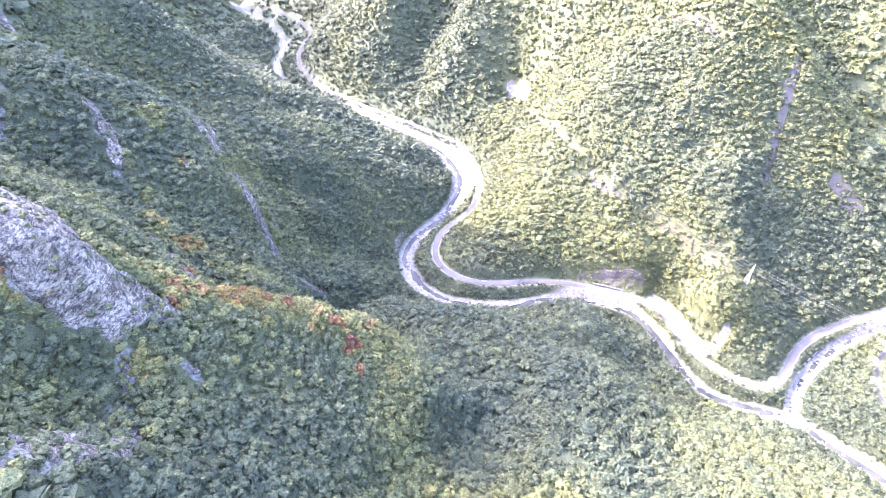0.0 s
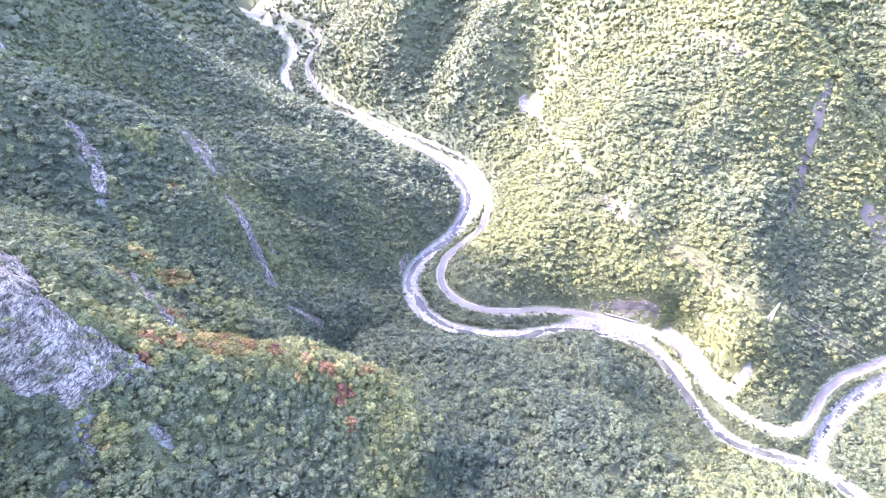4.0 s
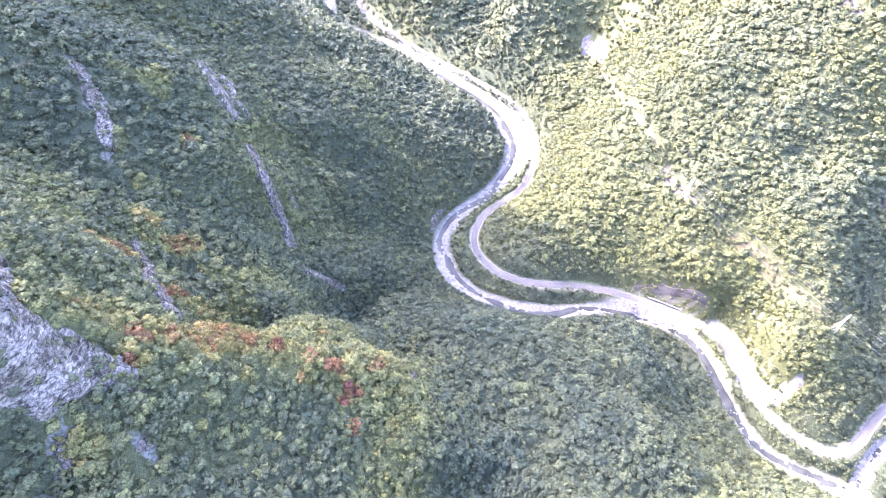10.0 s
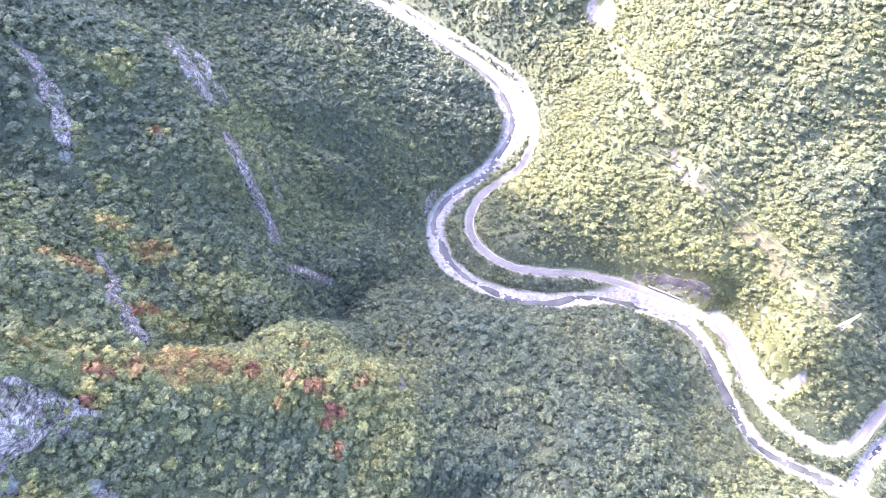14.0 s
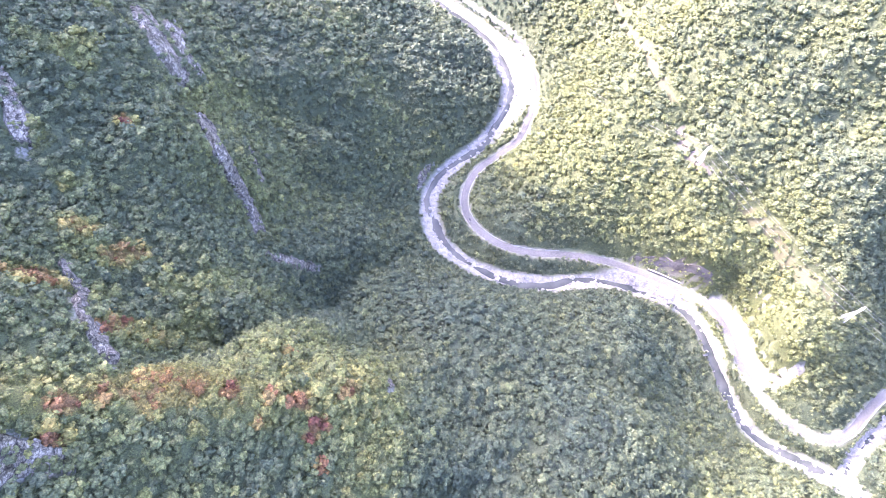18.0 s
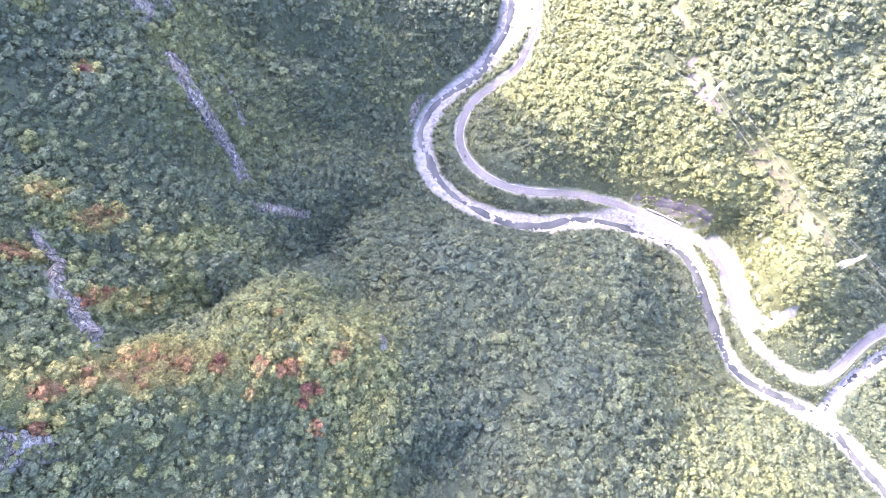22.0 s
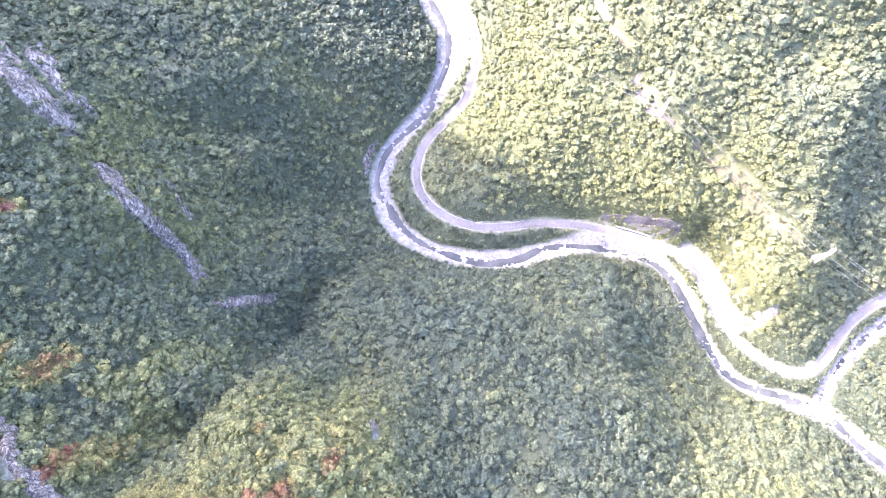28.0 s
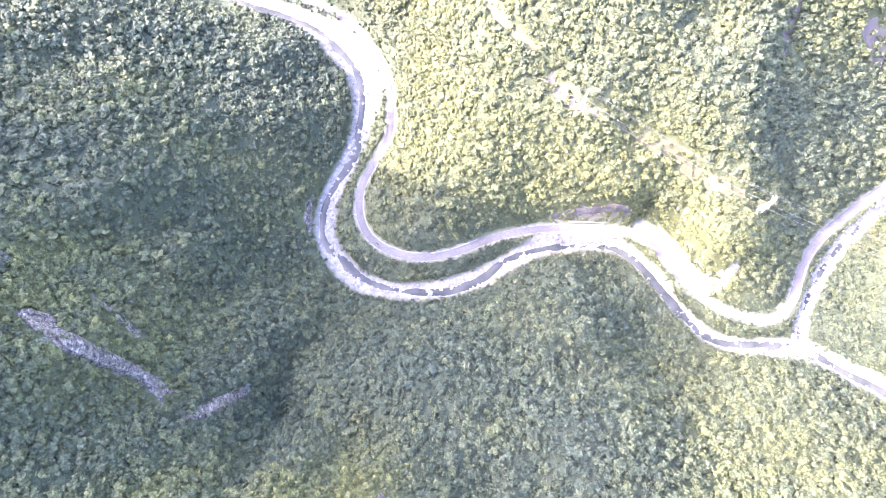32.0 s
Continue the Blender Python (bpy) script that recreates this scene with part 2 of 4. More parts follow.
# the water's own line: how far it keeps to either side of the bed, past its gravel bars
BARS = smooth_line([(-200, 880, 2), (-60, 775, -3), (28, 661, -5), (11, 595, -3), (-3, 572, 3), (-34, 532, -2), (-47, 498, -3.5), (-49, 480, -2), (-43, 461, 3.5), (-27, 436, 4), (-3, 421, 1.5), (22, 412, 0.5), (54, 408, -4),
                    (82, 409, -2), (113, 416, 3), (144, 422, -2), (203, 411, -2), (245, 351, -1.5), (266, 300, -1.5), (316, 273, 2), (372, 238, -2), (440, 160, 0)])
chan = river.copy()
side = np.gradient(river[:, :2], axis=0)
side /= np.linalg.norm(side, axis=1)[:, None]
sway = near_line(river[:, 0], river[:, 1], BARS)[1]
chan[:, 0] += -side[:, 1] * sway
chan[:, 1] += side[:, 0] * sway
chan[:, 2] -= 0.35
road_line = smooth_line(ROADLINE + ROADLINE_LOW[1:])
yard = smooth_line(YARD)
side_lane = smooth_line(SIDE_LANE)

# creases in the slopes: (x, y, share of the full depth)
GULLY = smooth_line([(-58, 432, 0.3), (-70, 394, 0.9), (-93, 372, 1), (-109, 346, 1), (-113, 318, 1), (-117, 296, 1), (-126, 276, 1), (-140, 261, 1), (-151, 246, 0.5)])
RIB_CREASE = smooth_line([(-147, 240, 0.4), (-157, 250, 1), (-169, 262, 1), (-184, 276, 0.9), (-200, 292, 0.3)])
CREASE = smooth_line([(-60, 118, 0.2), (-30, 150, 1), (0, 180, 1), (30, 207, 1), (55, 236, 0.7), (80, 275, 0.2)])
CREASE_EAST = smooth_line([(330, 470, 0.3), (345, 440, 1), (360, 412, 1), (378, 385, 0.8), (392, 366, 0.2)])
WEST_CREASE = smooth_line([(-262, 420, 0.2), (-238, 385, 0.8), (-225, 350, 1), (-205, 322, 1), (-180, 306, 0.8), (-158, 300, 0.3)])

# Landforms: crests, flanks and gullies as lines of (x, y, height of the treetops)
AUTUMN_RIDGE = [(-62, 287, 102), (-140, 216, 252), (-118, 227, 237), (-97, 227, 225), (-69, 232, 196), (-46, 252, 170), (-74, 196, 205), (-114, 256, 194)]
AUTUMN_FLANK = [(-131, 159, 257), (-110, 161, 233), (-98, 171, 224), (-71, 150, 205), (-33, 195, 170), (-25, 207, 171), (6, 168, 135), (-20, 130, 165), (-103, 192, 226), (-44, 214, 177), (-9, 263, 121), (-10, 183, 150), (-30, 162, 174), (-98, 157, 231), (-60, 169, 194), (-28, 165, 165)]
NEAR_SLOPE = [(59, 152, 154), (73, 190, 134), (43, 244, 114), (35, 249, 100), (25, 286, 104), (-15, 305, 102), (46, 328, 83), (35, 359, 65), (26, 324, 90), (57, 277, 99), (13, 218, 132), (56, 184, 126), (48, 186, 123)]
NEAR_SLOPE_EAST = [(125, 196, 115), (92, 228, 114), (138, 276, 88), (110, 328, 69), (133, 310, 61), (133, 337, 61), (173, 307, 40), (142, 386, 42), (210, 270, 30), (180, 225, 75), (80, 385, 30), (96, 353, 50), (140, 323, 70), (72, 228, 111), (125, 270, 97)]
SPUR_NOSE = [(-10, 340, 90), (-30, 370, 50), (-64, 367, 62), (-64, 400, 44), (-110, 327, 90), (-48, 328, 88), (-98, 294, 141)]
SIDE_GULLY = [(-97, 263, 185), (-119, 260, 197), (-70, 262, 174), (-196, 247, 284), (-208, 299, 233), (-165, 310, 193), (-166, 268, 214), (-142, 276, 189), (-152, 248, 213), (-194, 260, 243), (-175, 311, 203), (-156, 306, 182), (-128, 303, 150), (-150, 264, 192), (-159, 247, 222), (-86, 256, 179)]
ROCK_RIB = [(-137, 334, 128), (-168, 383, 134), (-179, 400, 170), (-202, 429, 176), (-300, 530, 205), (-245, 484, 208)]
RIB_BACK = [(-242, 449, 239), (-249, 408, 267), (-210, 367, 237), (-203, 332, 220), (-239, 392, 256), (-217, 372, 239), (-198, 347, 211), (-216, 308, 233), (-223, 354, 247), (-255, 369, 276)]
# its knots near x = -480 lie out of view, raised to cast shade
WEST_SLOPE = [(-275, 342, 296), (-280, 309, 284), (-306, 334, 325), (-376, 470, 311), (-364, 474, 294), (-346, 619, 250), (-300, 250, 360), (-420, 300, 440), (-470, 470, 420), (-420, 610, 380), (-480, 585, 500), (-485, 680, 430), (-240, 302, 261), (-213, 293, 245)]
BIG_ROCK = [(-188, 189, 338), (-220, 200, 350), (-230, 160, 375), (-152, 120, 275), (-141, 93, 307), (-137, 118, 267), (-190, 70, 370), (-120, 60, 290), (-127, 188, 248), (-188, 219, 285), (-205, 237, 298), (-176, 222, 276), (-163, 176, 304), (-175, 180, 330), (-161, 137, 281), (-143, 126, 271), (-144, 191, 265), (-121, 136, 251)]
BLUFF = [(-222, 687, 135), (-203, 573, 151), (-171, 618, 122), (-191, 485, 129), (-141, 471, 112), (-51, 662, 40), (-40, 690, 42), (-144, 527, 109), (-44, 676, 49), (-122, 640, 78), (-194, 527, 147), (-24, 627, 31), (-209, 647, 125), (-182, 512, 152), (-189, 627, 130)]
BLUFF_FOOT = [(-104, 545, 72), (-99, 525, 54), (-96, 570, 58), (-156, 502, 95), (-154, 436, 90), (-112, 471, 45), (-20, 690, 22), (-112, 418, 71), (-99, 510, 51), (-72, 576, 56), (-128, 372, 99), (-72, 601, 69)]
NORTH_SPUR = [(-200, 691, 118), (-238, 697, 139), (-286, 713, 160), (-325, 712, 192), (-356, 700, 236), (-390, 850, 104), (-440, 880, 118), (-260, 780, 100), (-150, 745, 72), (-180, 800, 50), (-300, 880, 70), (-520, 930, 125), (-430, 1000, 70), (-520, 760, 285), (-640, 600, 540), (-560, 380, 520)]
EAST_FOOT = [(39, 476, 30), (96, 458, 28), (59, 559, 44), (97, 525, 72), (156, 486, 66), (80, 610, 50), (85, 680, 48), (30, 500, 28), (87, 653, 59), (119, 496, 70), (221, 440, 70), (187, 466, 69)]
EAST_HILL = [(351, 685, 290), (375, 650, 268), (397, 620, 246), (426, 590, 216), (462, 560, 178), (192, 506, 103), (235, 469, 83), (261, 438, 71), (217, 509, 123), (199, 569, 143), (263, 588, 174), (264, 520, 138), (274, 498, 138), (308, 637, 247), (261, 690, 226), (217, 626, 184), (185, 571, 137), (186, 532, 104), (241, 536, 145), (286, 566, 184), (266, 465, 109)]
PYLON_SPUR = [(278, 369, 70), (300, 345, 45), (318, 375, 76), (309, 452, 126), (325, 389, 72), (345, 350, 38), (291, 521, 138), (362, 494, 128), (385, 538, 154), (386, 429, 81), (365, 440, 94), (385, 380, 42), (450, 430, 60), (321, 498, 153), (335, 441, 107), (300, 390, 83)]
NORTH_EAST = [(126, 683, 87), (121, 790, 84), (162, 794, 177), (33, 817, 108), (-70, 822, 30), (-53, 856, 50), (-25, 900, 85), (10, 960, 130), (0, 838, 105), (40, 885, 180), (-108, 905, 92), (-90, 960, 160), (-40, 1030, 215), (60, 735, 55), (120, 930, 250), (-150, 990, 150), (-235, 990, 82), (-190, 1040, 130)]
EAST_BANK = [(400, 285, 28), (425, 250, 45), (440, 290, 42), (470, 300, 46), (520, 220, 110), (460, 180, 50), (560, 320, 90)]
SOUTH_BANK = [(300, 230, 40), (340, 170, 60), (260, 150, 110), (150, 100, 170), (350, 60, 130), (20, 60, 190), (-60, 70, 230)]
FAR_HILLS = [(450, 705, 205), (492, 650, 165), (540, 600, 130), (600, 490, 115), (350, 850, 330), (250, 1000, 400), (0, 1150, 330), (-180, 1200, 220), (-120, 1350, 330), (-520, 1150, 170), (-560, 1350, 260), (-300, 1400, 90), (700, 700, 400), (700, 250, 250), (650, 0, 240), (-330, 80, 420), (-500, 120, 560), (-700, 350, 640), (-760, 800, 620), (-750, 1200, 480), (200, -80, 260), (-200, -80, 380)]
# guessed crest out of view, heights set by where its shadow should fall
UNSEEN_CREST = [(-770, 925, 566), (-800, 870, 590), (-790, 1000, 522), (-800, 1040, 512), (-805, 1140, 492)]
FORMS = [UNSEEN_CREST, AUTUMN_RIDGE, AUTUMN_FLANK, NEAR_SLOPE, NEAR_SLOPE_EAST, SPUR_NOSE, SIDE_GULLY, ROCK_RIB, RIB_BACK, WEST_SLOPE, BIG_ROCK, BLUFF, BLUFF_FOOT, NORTH_SPUR,
         EAST_FOOT, EAST_HILL, PYLON_SPUR, NORTH_EAST, EAST_BANK, SOUTH_BANK, FAR_HILLS]
# the brow of the autumn ridge and the steep fall behind it
BROW = [(-151, 219, 257), (-135, 226, 246), (-122, 229, 240), (-107, 230, 231), (-84, 230, 213)]
BROW_BACK = [(-148, 238, 222), (-138, 243, 209), (-126, 246, 205), (-112, 246, 207), (-98, 246, 203), (-80, 248, 191)]
FORMS += [BROW, BROW_BACK]
TREE_H = 8.0


def spline_kernel(r2):
    return 0.5 * r2 * np.log(r2 + 1e-6)


def fit_forms():
    """A smooth sheet through the landforms, the river and the roads."""
    k = [(x, y, z - TREE_H) for f in FORMS for x, y, z in f]
    k += [tuple(p) for p in river[::9]] + [tuple(p) for p in brook[::8]] + [tuple(p) for p in road_line[::9]]
    k = np.array(k) * (0.01, 0.01, 1.0)
    n = len(k)
    A = np.zeros((n + 3, n + 3))
    d2 = ((k[:, None, :2] - k[None, :, :2]) ** 2).sum(2)
    A[:n, :n] = spline_kernel(d2) + np.eye(n) * 0.003
    A[:n, n:] = np.c_[np.ones(n), k[:, :2]]
    A[n:, :n] = A[:n, n:].T
    return k[:, :2], np.linalg.solve(A, np.r_[k[:, 2], 0, 0, 0])


KNOTS, WEIGHTS = fit_forms()


def smoothstep(a, b, v):
    s = np.clip((v - a) / (b - a), 0, 1)
    return s * s * (3 - 2 * s)


def hash2(ix, iy):
    v = np.sin(ix * 127.1 + iy * 311.7) * 43758.5453
    return v - np.floor(v)


def vnoise(X, Y, scale):
    """Smooth value noise, 0 to 1."""
    x, y = X / scale, Y / scale
    ix, iy = np.floor(x), np.floor(y)
    fx, fy = x - ix, y - iy
    fx, fy = fx * fx * (3 - 2 * fx), fy * fy * (3 - 2 * fy)
    return (hash2(ix, iy) * (1 - fx) + hash2(ix + 1, iy) * fx) * (1 - fy) + (hash2(ix, iy + 1) * (1 - fx) + hash2(ix + 1, iy + 1) * fx) * fy


def natural(X, Y):
    P = np.stack([X.ravel(), Y.ravel()], 1) * 0.01
    out = np.zeros(len(P))
    for i in range(0, len(P), 20000):
        q = P[i:i + 20000]
        d2 = ((q[:, None, :] - KNOTS[None]) ** 2).sum(2)
        out[i:i + 20000] = spline_kernel(d2) @ WEIGHTS[:-3] + WEIGHTS[-3] + q @ WEIGHTS[-2:]
    z = out.reshape(X.shape)
    # the western ridge, mostly out of view, stands higher in the south and sinks towards the upper valley, shaped for
    # the shadow it casts
    north = smoothstep(680, 820, Y)
    z = z + smoothstep(-400, -600, X) * (60 * (1 - north) - 90 * north) + 30 * smoothstep(-400, -550, X) * np.exp(-((Y - 470) / 35) ** 2)
    cx, cy = np.clip(X, -800, 720), np.clip(Y, -120, 1440)
    away = np.hypot(X - cx, Y - cy)
    z = np.where(away > 0, np.clip(z, 60, 620), z)
    return z + (vnoise(X, Y, 34) - 0.5) * 7 + (vnoise(X, Y, 13) - 0.5) * 2.5 + smoothstep(200, 900, away) * (vnoise(X, Y, 420) - 0.3) * 260


def river_half(X, Y):
    """Half the width of the river bed: broad at the upper bend, narrow below the yard."""
    return 7.5 + 4.0 * (vnoise(X, Y, 34) - 0.5) + 8.5 * smoothstep(590, 650, Y) * (1 - smoothstep(700, 760, Y)) - 3.2 * smoothstep(195, 225, X) * (1 - smoothstep(285, 330, X))


def height(X, Y):
    """The ground: landforms, cut by the river bed, the brook and the benches of the roads."""
    z = natural(X, Y)
    for line, deep, width in ((GULLY, 16, 13), (CREASE, 11, 12), (CREASE_EAST, 7, 12), (WEST_CREASE, 8, 12), (RIB_CREASE, 9, 9)):
        d, k = near_line(X, Y, line)
        z = z - deep * k * np.exp(-(d / width) ** 2)
    d, _ = near_line(X, Y, AUTUMN_LINE)
    z = z + 3 * np.exp(-d / 7)
    d, h = near_line(X, Y, river)
    wide = river_half(X, Y)
    dw, _ = near_line(X, Y, chan)
    bed = h + (vnoise(X, Y, 11) - 0.5) * 1.5 + (vnoise(X, Y, 4.5) - 0.5) * 0.9 + 0.25 - 1.5 * (1 - smoothstep(1.5, 6, dw))
    s = smoothstep(0, 10, d - wide)
    z = bed * (1 - s) + z * s
    d, h = near_line(X, Y, brook)
    s = smoothstep(0, 12, d - 10)
    z = (h + (vnoise(X, Y, 7) - 0.5) * 1.6) * (1 - s) + z * s
    for line, half, edge in ((road_line, 6, 9), (yard, 8, 9), (side_lane, 4, 6)):
        d, h = near_line(X, Y, line)
        s = smoothstep(0, edge, d - half)
        z = h * (1 - s) + z * s
    return z


def axis(a, b, step, far_a, far_b):
    """Even steps from a to b, then ever longer ones out to the horizon."""
    out, s, v = list(np.arange(a, b + step, step)), step, b
    hi = []
    v = out[-1]
    while v < far_b:
        s *= 1.12
        v += s
        hi.append(v)
    s, v, lo = step, a, []
    while v > far_a:
        s *= 1.12
        v -= s
        lo.append(v)
    return np.array(lo[::-1] + out + hi)


def mesh_from(name, verts, faces, material=None, smooth=True):
    me = bpy.data.meshes.new(name)
    verts, faces = np.asarray(verts, np.float32), np.asarray(faces, np.int32)
    n, k = faces.shape
    me.vertices.add(len(verts))
    me.vertices.foreach_set("co", verts.ravel())
    me.loops.add(n * k)
    me.loops.foreach_set("vertex_index", faces.ravel())
    me.polygons.add(n)
    me.polygons.foreach_set("loop_start", np.arange(0, n * k, k, dtype=np.int32))
    me.polygons.foreach_set("loop_total", np.full(n, k, np.int32))
    me.polygons.foreach_set("use_smooth", np.full(n, smooth, bool))
    me.update(calc_edges=True)
    if material:
        me.materials.append(material)
    return me


def grid_faces(nx, ny):
    i = np.arange(ny - 1)[:, None] * nx + np.arange(nx - 1)[None]
    return np.stack([i, i + 1, i + nx + 1, i + nx], 2).reshape(-1, 4)


def put_attr(me, name, values):
    a = me.attributes.new(name, "FLOAT", "POINT")
    a.data.foreach_set("value", np.asarray(values, np.float32).ravel())


# bare strips and clearings: lines with half widths, where no tree stands
STRIP_LOW = smooth_line([(227, 481, 2.6), (246, 468, 4.2), (267, 447, 5), (284, 424, 5), (302, 403, 5.4), (319, 388, 5)])
STRIP_HIGH = smooth_line([(124, 764, 3), (130, 715, 3), (138, 660, 3), (148, 614, 3.2), (162, 578, 3.4), (173, 562, 3)])
STRIP_MID = smooth_line([(182, 540, 3), (188, 520, 4.5), (197, 504, 4.5), (206, 497, 3)])
TOP_BARE = smooth_line([(277, 682, 2.5), (290, 662, 4), (303, 645, 4.5), (319, 627, 4)])
CLEARING = smooth_line([(108, 797, 10), (118, 786, 11), (126, 768, 8)])
BARE_PATCH = smooth_line([(286, 338, 5), (298, 346, 6)])
BARE_BANK = smooth_line([(266, 414, 0.8), (277, 399, 1.6), (284, 386, 1)])
SCAR = smooth_line([(361, 490, 3), (381, 526, 5), (391, 550, 5.5), (398, 574, 5.5), (413, 599, 4)])
SCAR_EAST = smooth_line([(452, 500, 7), (466, 488, 9), (480, 474, 7)])
CUTTING = smooth_line([(160, 446, 0.8), (185, 441, 1.4), (210, 433, 1.7), (236, 424, 1.2)])
RIB_LINE = smooth_line([(-158, 357, 1.8), (-168, 372, 2.4), (-180, 389, 3.2), (-189, 401, 3.4), (-200, 414, 3), (-211, 425, 2)])
RIB_TOP = smooth_line([(-218, 438, 3), (-230, 450, 5), (-247, 469, 6), (-262, 485, 6), (-280, 505, 6)])
RIB_SIDE = smooth_line([(-222, 464, 3), (-234, 474, 4), (-247, 490, 5), (-262, 512, 5)])
RIB_LEDGE = smooth_line([(-168, 401, 1.5), (-180, 422, 1.5), (-193, 441, 1.5)])
RIB_FOOT = smooth_line([(-153, 345, 2.5), (-142, 346, 4.5), (-130, 352, 4.5), (-119, 358, 3)])
RIB_WEST = smooth_line([(-155, 226, 1.4), (-166, 235, 1.8), (-179, 247, 2.0), (-194, 260, 1.8), (-204, 269, 1.6), (-212, 280, 1.2)])
GULLY_WALL = smooth_line([(-282, 380, 3), (-270, 370, 4), (-260, 359, 4.5), (-251, 345, 4.5), (-247, 331, 3.5)])
UPPER_WALL = smooth_line([(-361, 462, 3), (-375, 467, 4.5), (-390, 480, 4.5), (-404, 494, 3)])
HIGH_WALL = smooth_line([(-300, 308, 5), (-312, 339, 7), (-336, 373, 8), (-352, 405, 5)])
BIG_FACE = smooth_line([(-142, 181, 2.5), (-148, 182, 6), (-156, 181, 10), (-165, 177, 15), (-175, 172, 19), (-187, 177, 20), (-202, 195, 14), (-221, 217, 6)])
NOSE_ROCK = smooth_line([(-39, 266, 1.2), (-36, 260, 2.0), (-34, 253, 1.2)])
SPOT_ROCK = smooth_line([(-138, 161, 1.2), (-134, 158, 2.2), (-130, 155, 1.2)])
LOW_FACE = smooth_line([(-153, 126, 6), (-148, 114, 11), (-146, 100, 12), (-150, 84, 10)])
CHUTE = smooth_line([(-150, 128, 2.5), (-154, 140, 2.5), (-158, 154, 3)])
BANK_ROCK = smooth_line([(-52, 532, 1.5), (-58, 522, 3), (-62, 510, 3.4), (-63, 498, 2.2), (-62, 488, 1)])


def bare(X, Y, lines, soft=3.0):
    """1 on the bare strips, fading out past their half widths."""
    out = np.zeros(X.shape)
    for ln in lines:
        d, w = near_line(X, Y, ln)
        out = np.maximum(out, 1 - smoothstep(-soft * 0.5, soft, d - w + (vnoise(X, Y, 6) - 0.5) * 4))
    return out


ROCKS = [RIB_LINE, RIB_TOP, RIB_SIDE, RIB_LEDGE, RIB_FOOT, RIB_WEST, GULLY_WALL, HIGH_WALL, BIG_FACE, LOW_FACE, CHUTE, BANK_ROCK, NOSE_ROCK, SPOT_ROCK, UPPER_WALL]
OPEN = [CUTTING, STRIP_LOW, STRIP_HIGH, STRIP_MID, SCAR, SCAR_EAST, TOP_BARE]


def build_ground():
    xs, ys = axis(-330, 500, 4.5, -3600, 3600), axis(60, 840, 4.5, -3000, 4300)
    X, Y = np.meshgrid(xs, ys)
    Z = height(X, Y)
    me = mesh_from("ground", np.stack([X.ravel(), Y.ravel(), Z.ravel()], 1), grid_faces(len(xs), len(ys)), GROUND)
    dr, _ = near_line(X, Y, river)
    db, _ = near_line(X, Y, brook)
    dy, _ = near_line(X, Y, yard)
    dd, _ = near_line(X, Y, road_line)
    wide = river_half(X, Y)
    g = np.maximum.reduce([1 - smoothstep(wide - 1, wide + 3, dr), 1 - smoothstep(6, 9, db), 1 - smoothstep(5.5, 8, dy), 0.8 * (1 - smoothstep(3.5, 6, dd)), bare(X, Y, [CLEARING, BARE_PATCH, BARE_BANK])])
    put_attr(me, "gravel", g)
    put_attr(me, "rock", bare(X, Y, ROCKS))
    put_attr(me, "soil", bare(X, Y, [SCAR, SCAR_EAST, CUTTING, TOP_BARE, STRIP_MID]))
    put_attr(me, "grass", bare(X, Y, [STRIP_LOW, STRIP_HIGH]))
    return tagged(new("ground", me), "steep wooded valley floor and slopes of dark forest soil", "ground", kind="structure")


def strip(name, line, half, lift, material, label, category, lanes=4, wobble=0.0):
    """A band that follows a line, with a slightly crowned top and edges that go into the ground."""
    p = line
    t = np.gradient(p[:, :2], axis=0)
    t /= np.linalg.norm(t, axis=1)[:, None]
    n = np.stack([-t[:, 1], t[:, 0]], 1)
    us = np.linspace(-1, 1, lanes + 1)
    rows = []
    for i in range(len(p)):
        w = half[i] if np.ndim(half) else half
        for j, u in enumerate(us):
            off = w * u * (1 + wobble * (math.sin(i * 0.9 + u * 5) + math.sin(i * 0.37 + u)) * 0.5)
            z = p[i, 2] + lift + 0.12 * (1 - u * u) - (0.5 if abs(u) == 1 else 0)
            rows.append((p[i, 0] + n[i, 0] * off, p[i, 1] + n[i, 1] * off, z))
    me = mesh_from(name, rows, grid_faces(lanes + 1, len(p)), material)
    return tagged(new(name, me), label, category, kind="structure")


ground = build_ground()
road = strip("road", road_line, 3.7, 0.35, ROAD, "pale worn asphalt valley road beside the river", "road")
lane = strip("side_lane", side_lane, 2.2, 0.3, ROAD, "narrow grey lane on the wooded bank", "road")
yard_ob = strip("gravel_yard", yard, 5.5, 0.22, DIRT, "wide pale gravel lay-by beside the road", "yard", 6)
water = strip("river_water", chan, 4.2 + 1.0 * np.sin(np.arange(len(river)) * 0.23), -0.1, WATER, "shallow grey-green river water among pale gravel", "water", 4, 0.25)
bchan = brook.copy()
bchan[:, 2] -= 0.1
brook_water = strip("brook_water", bchan, 2.6, 0.0, WATER, "narrow shallow stream among boulders", "water", 4, 0.3)


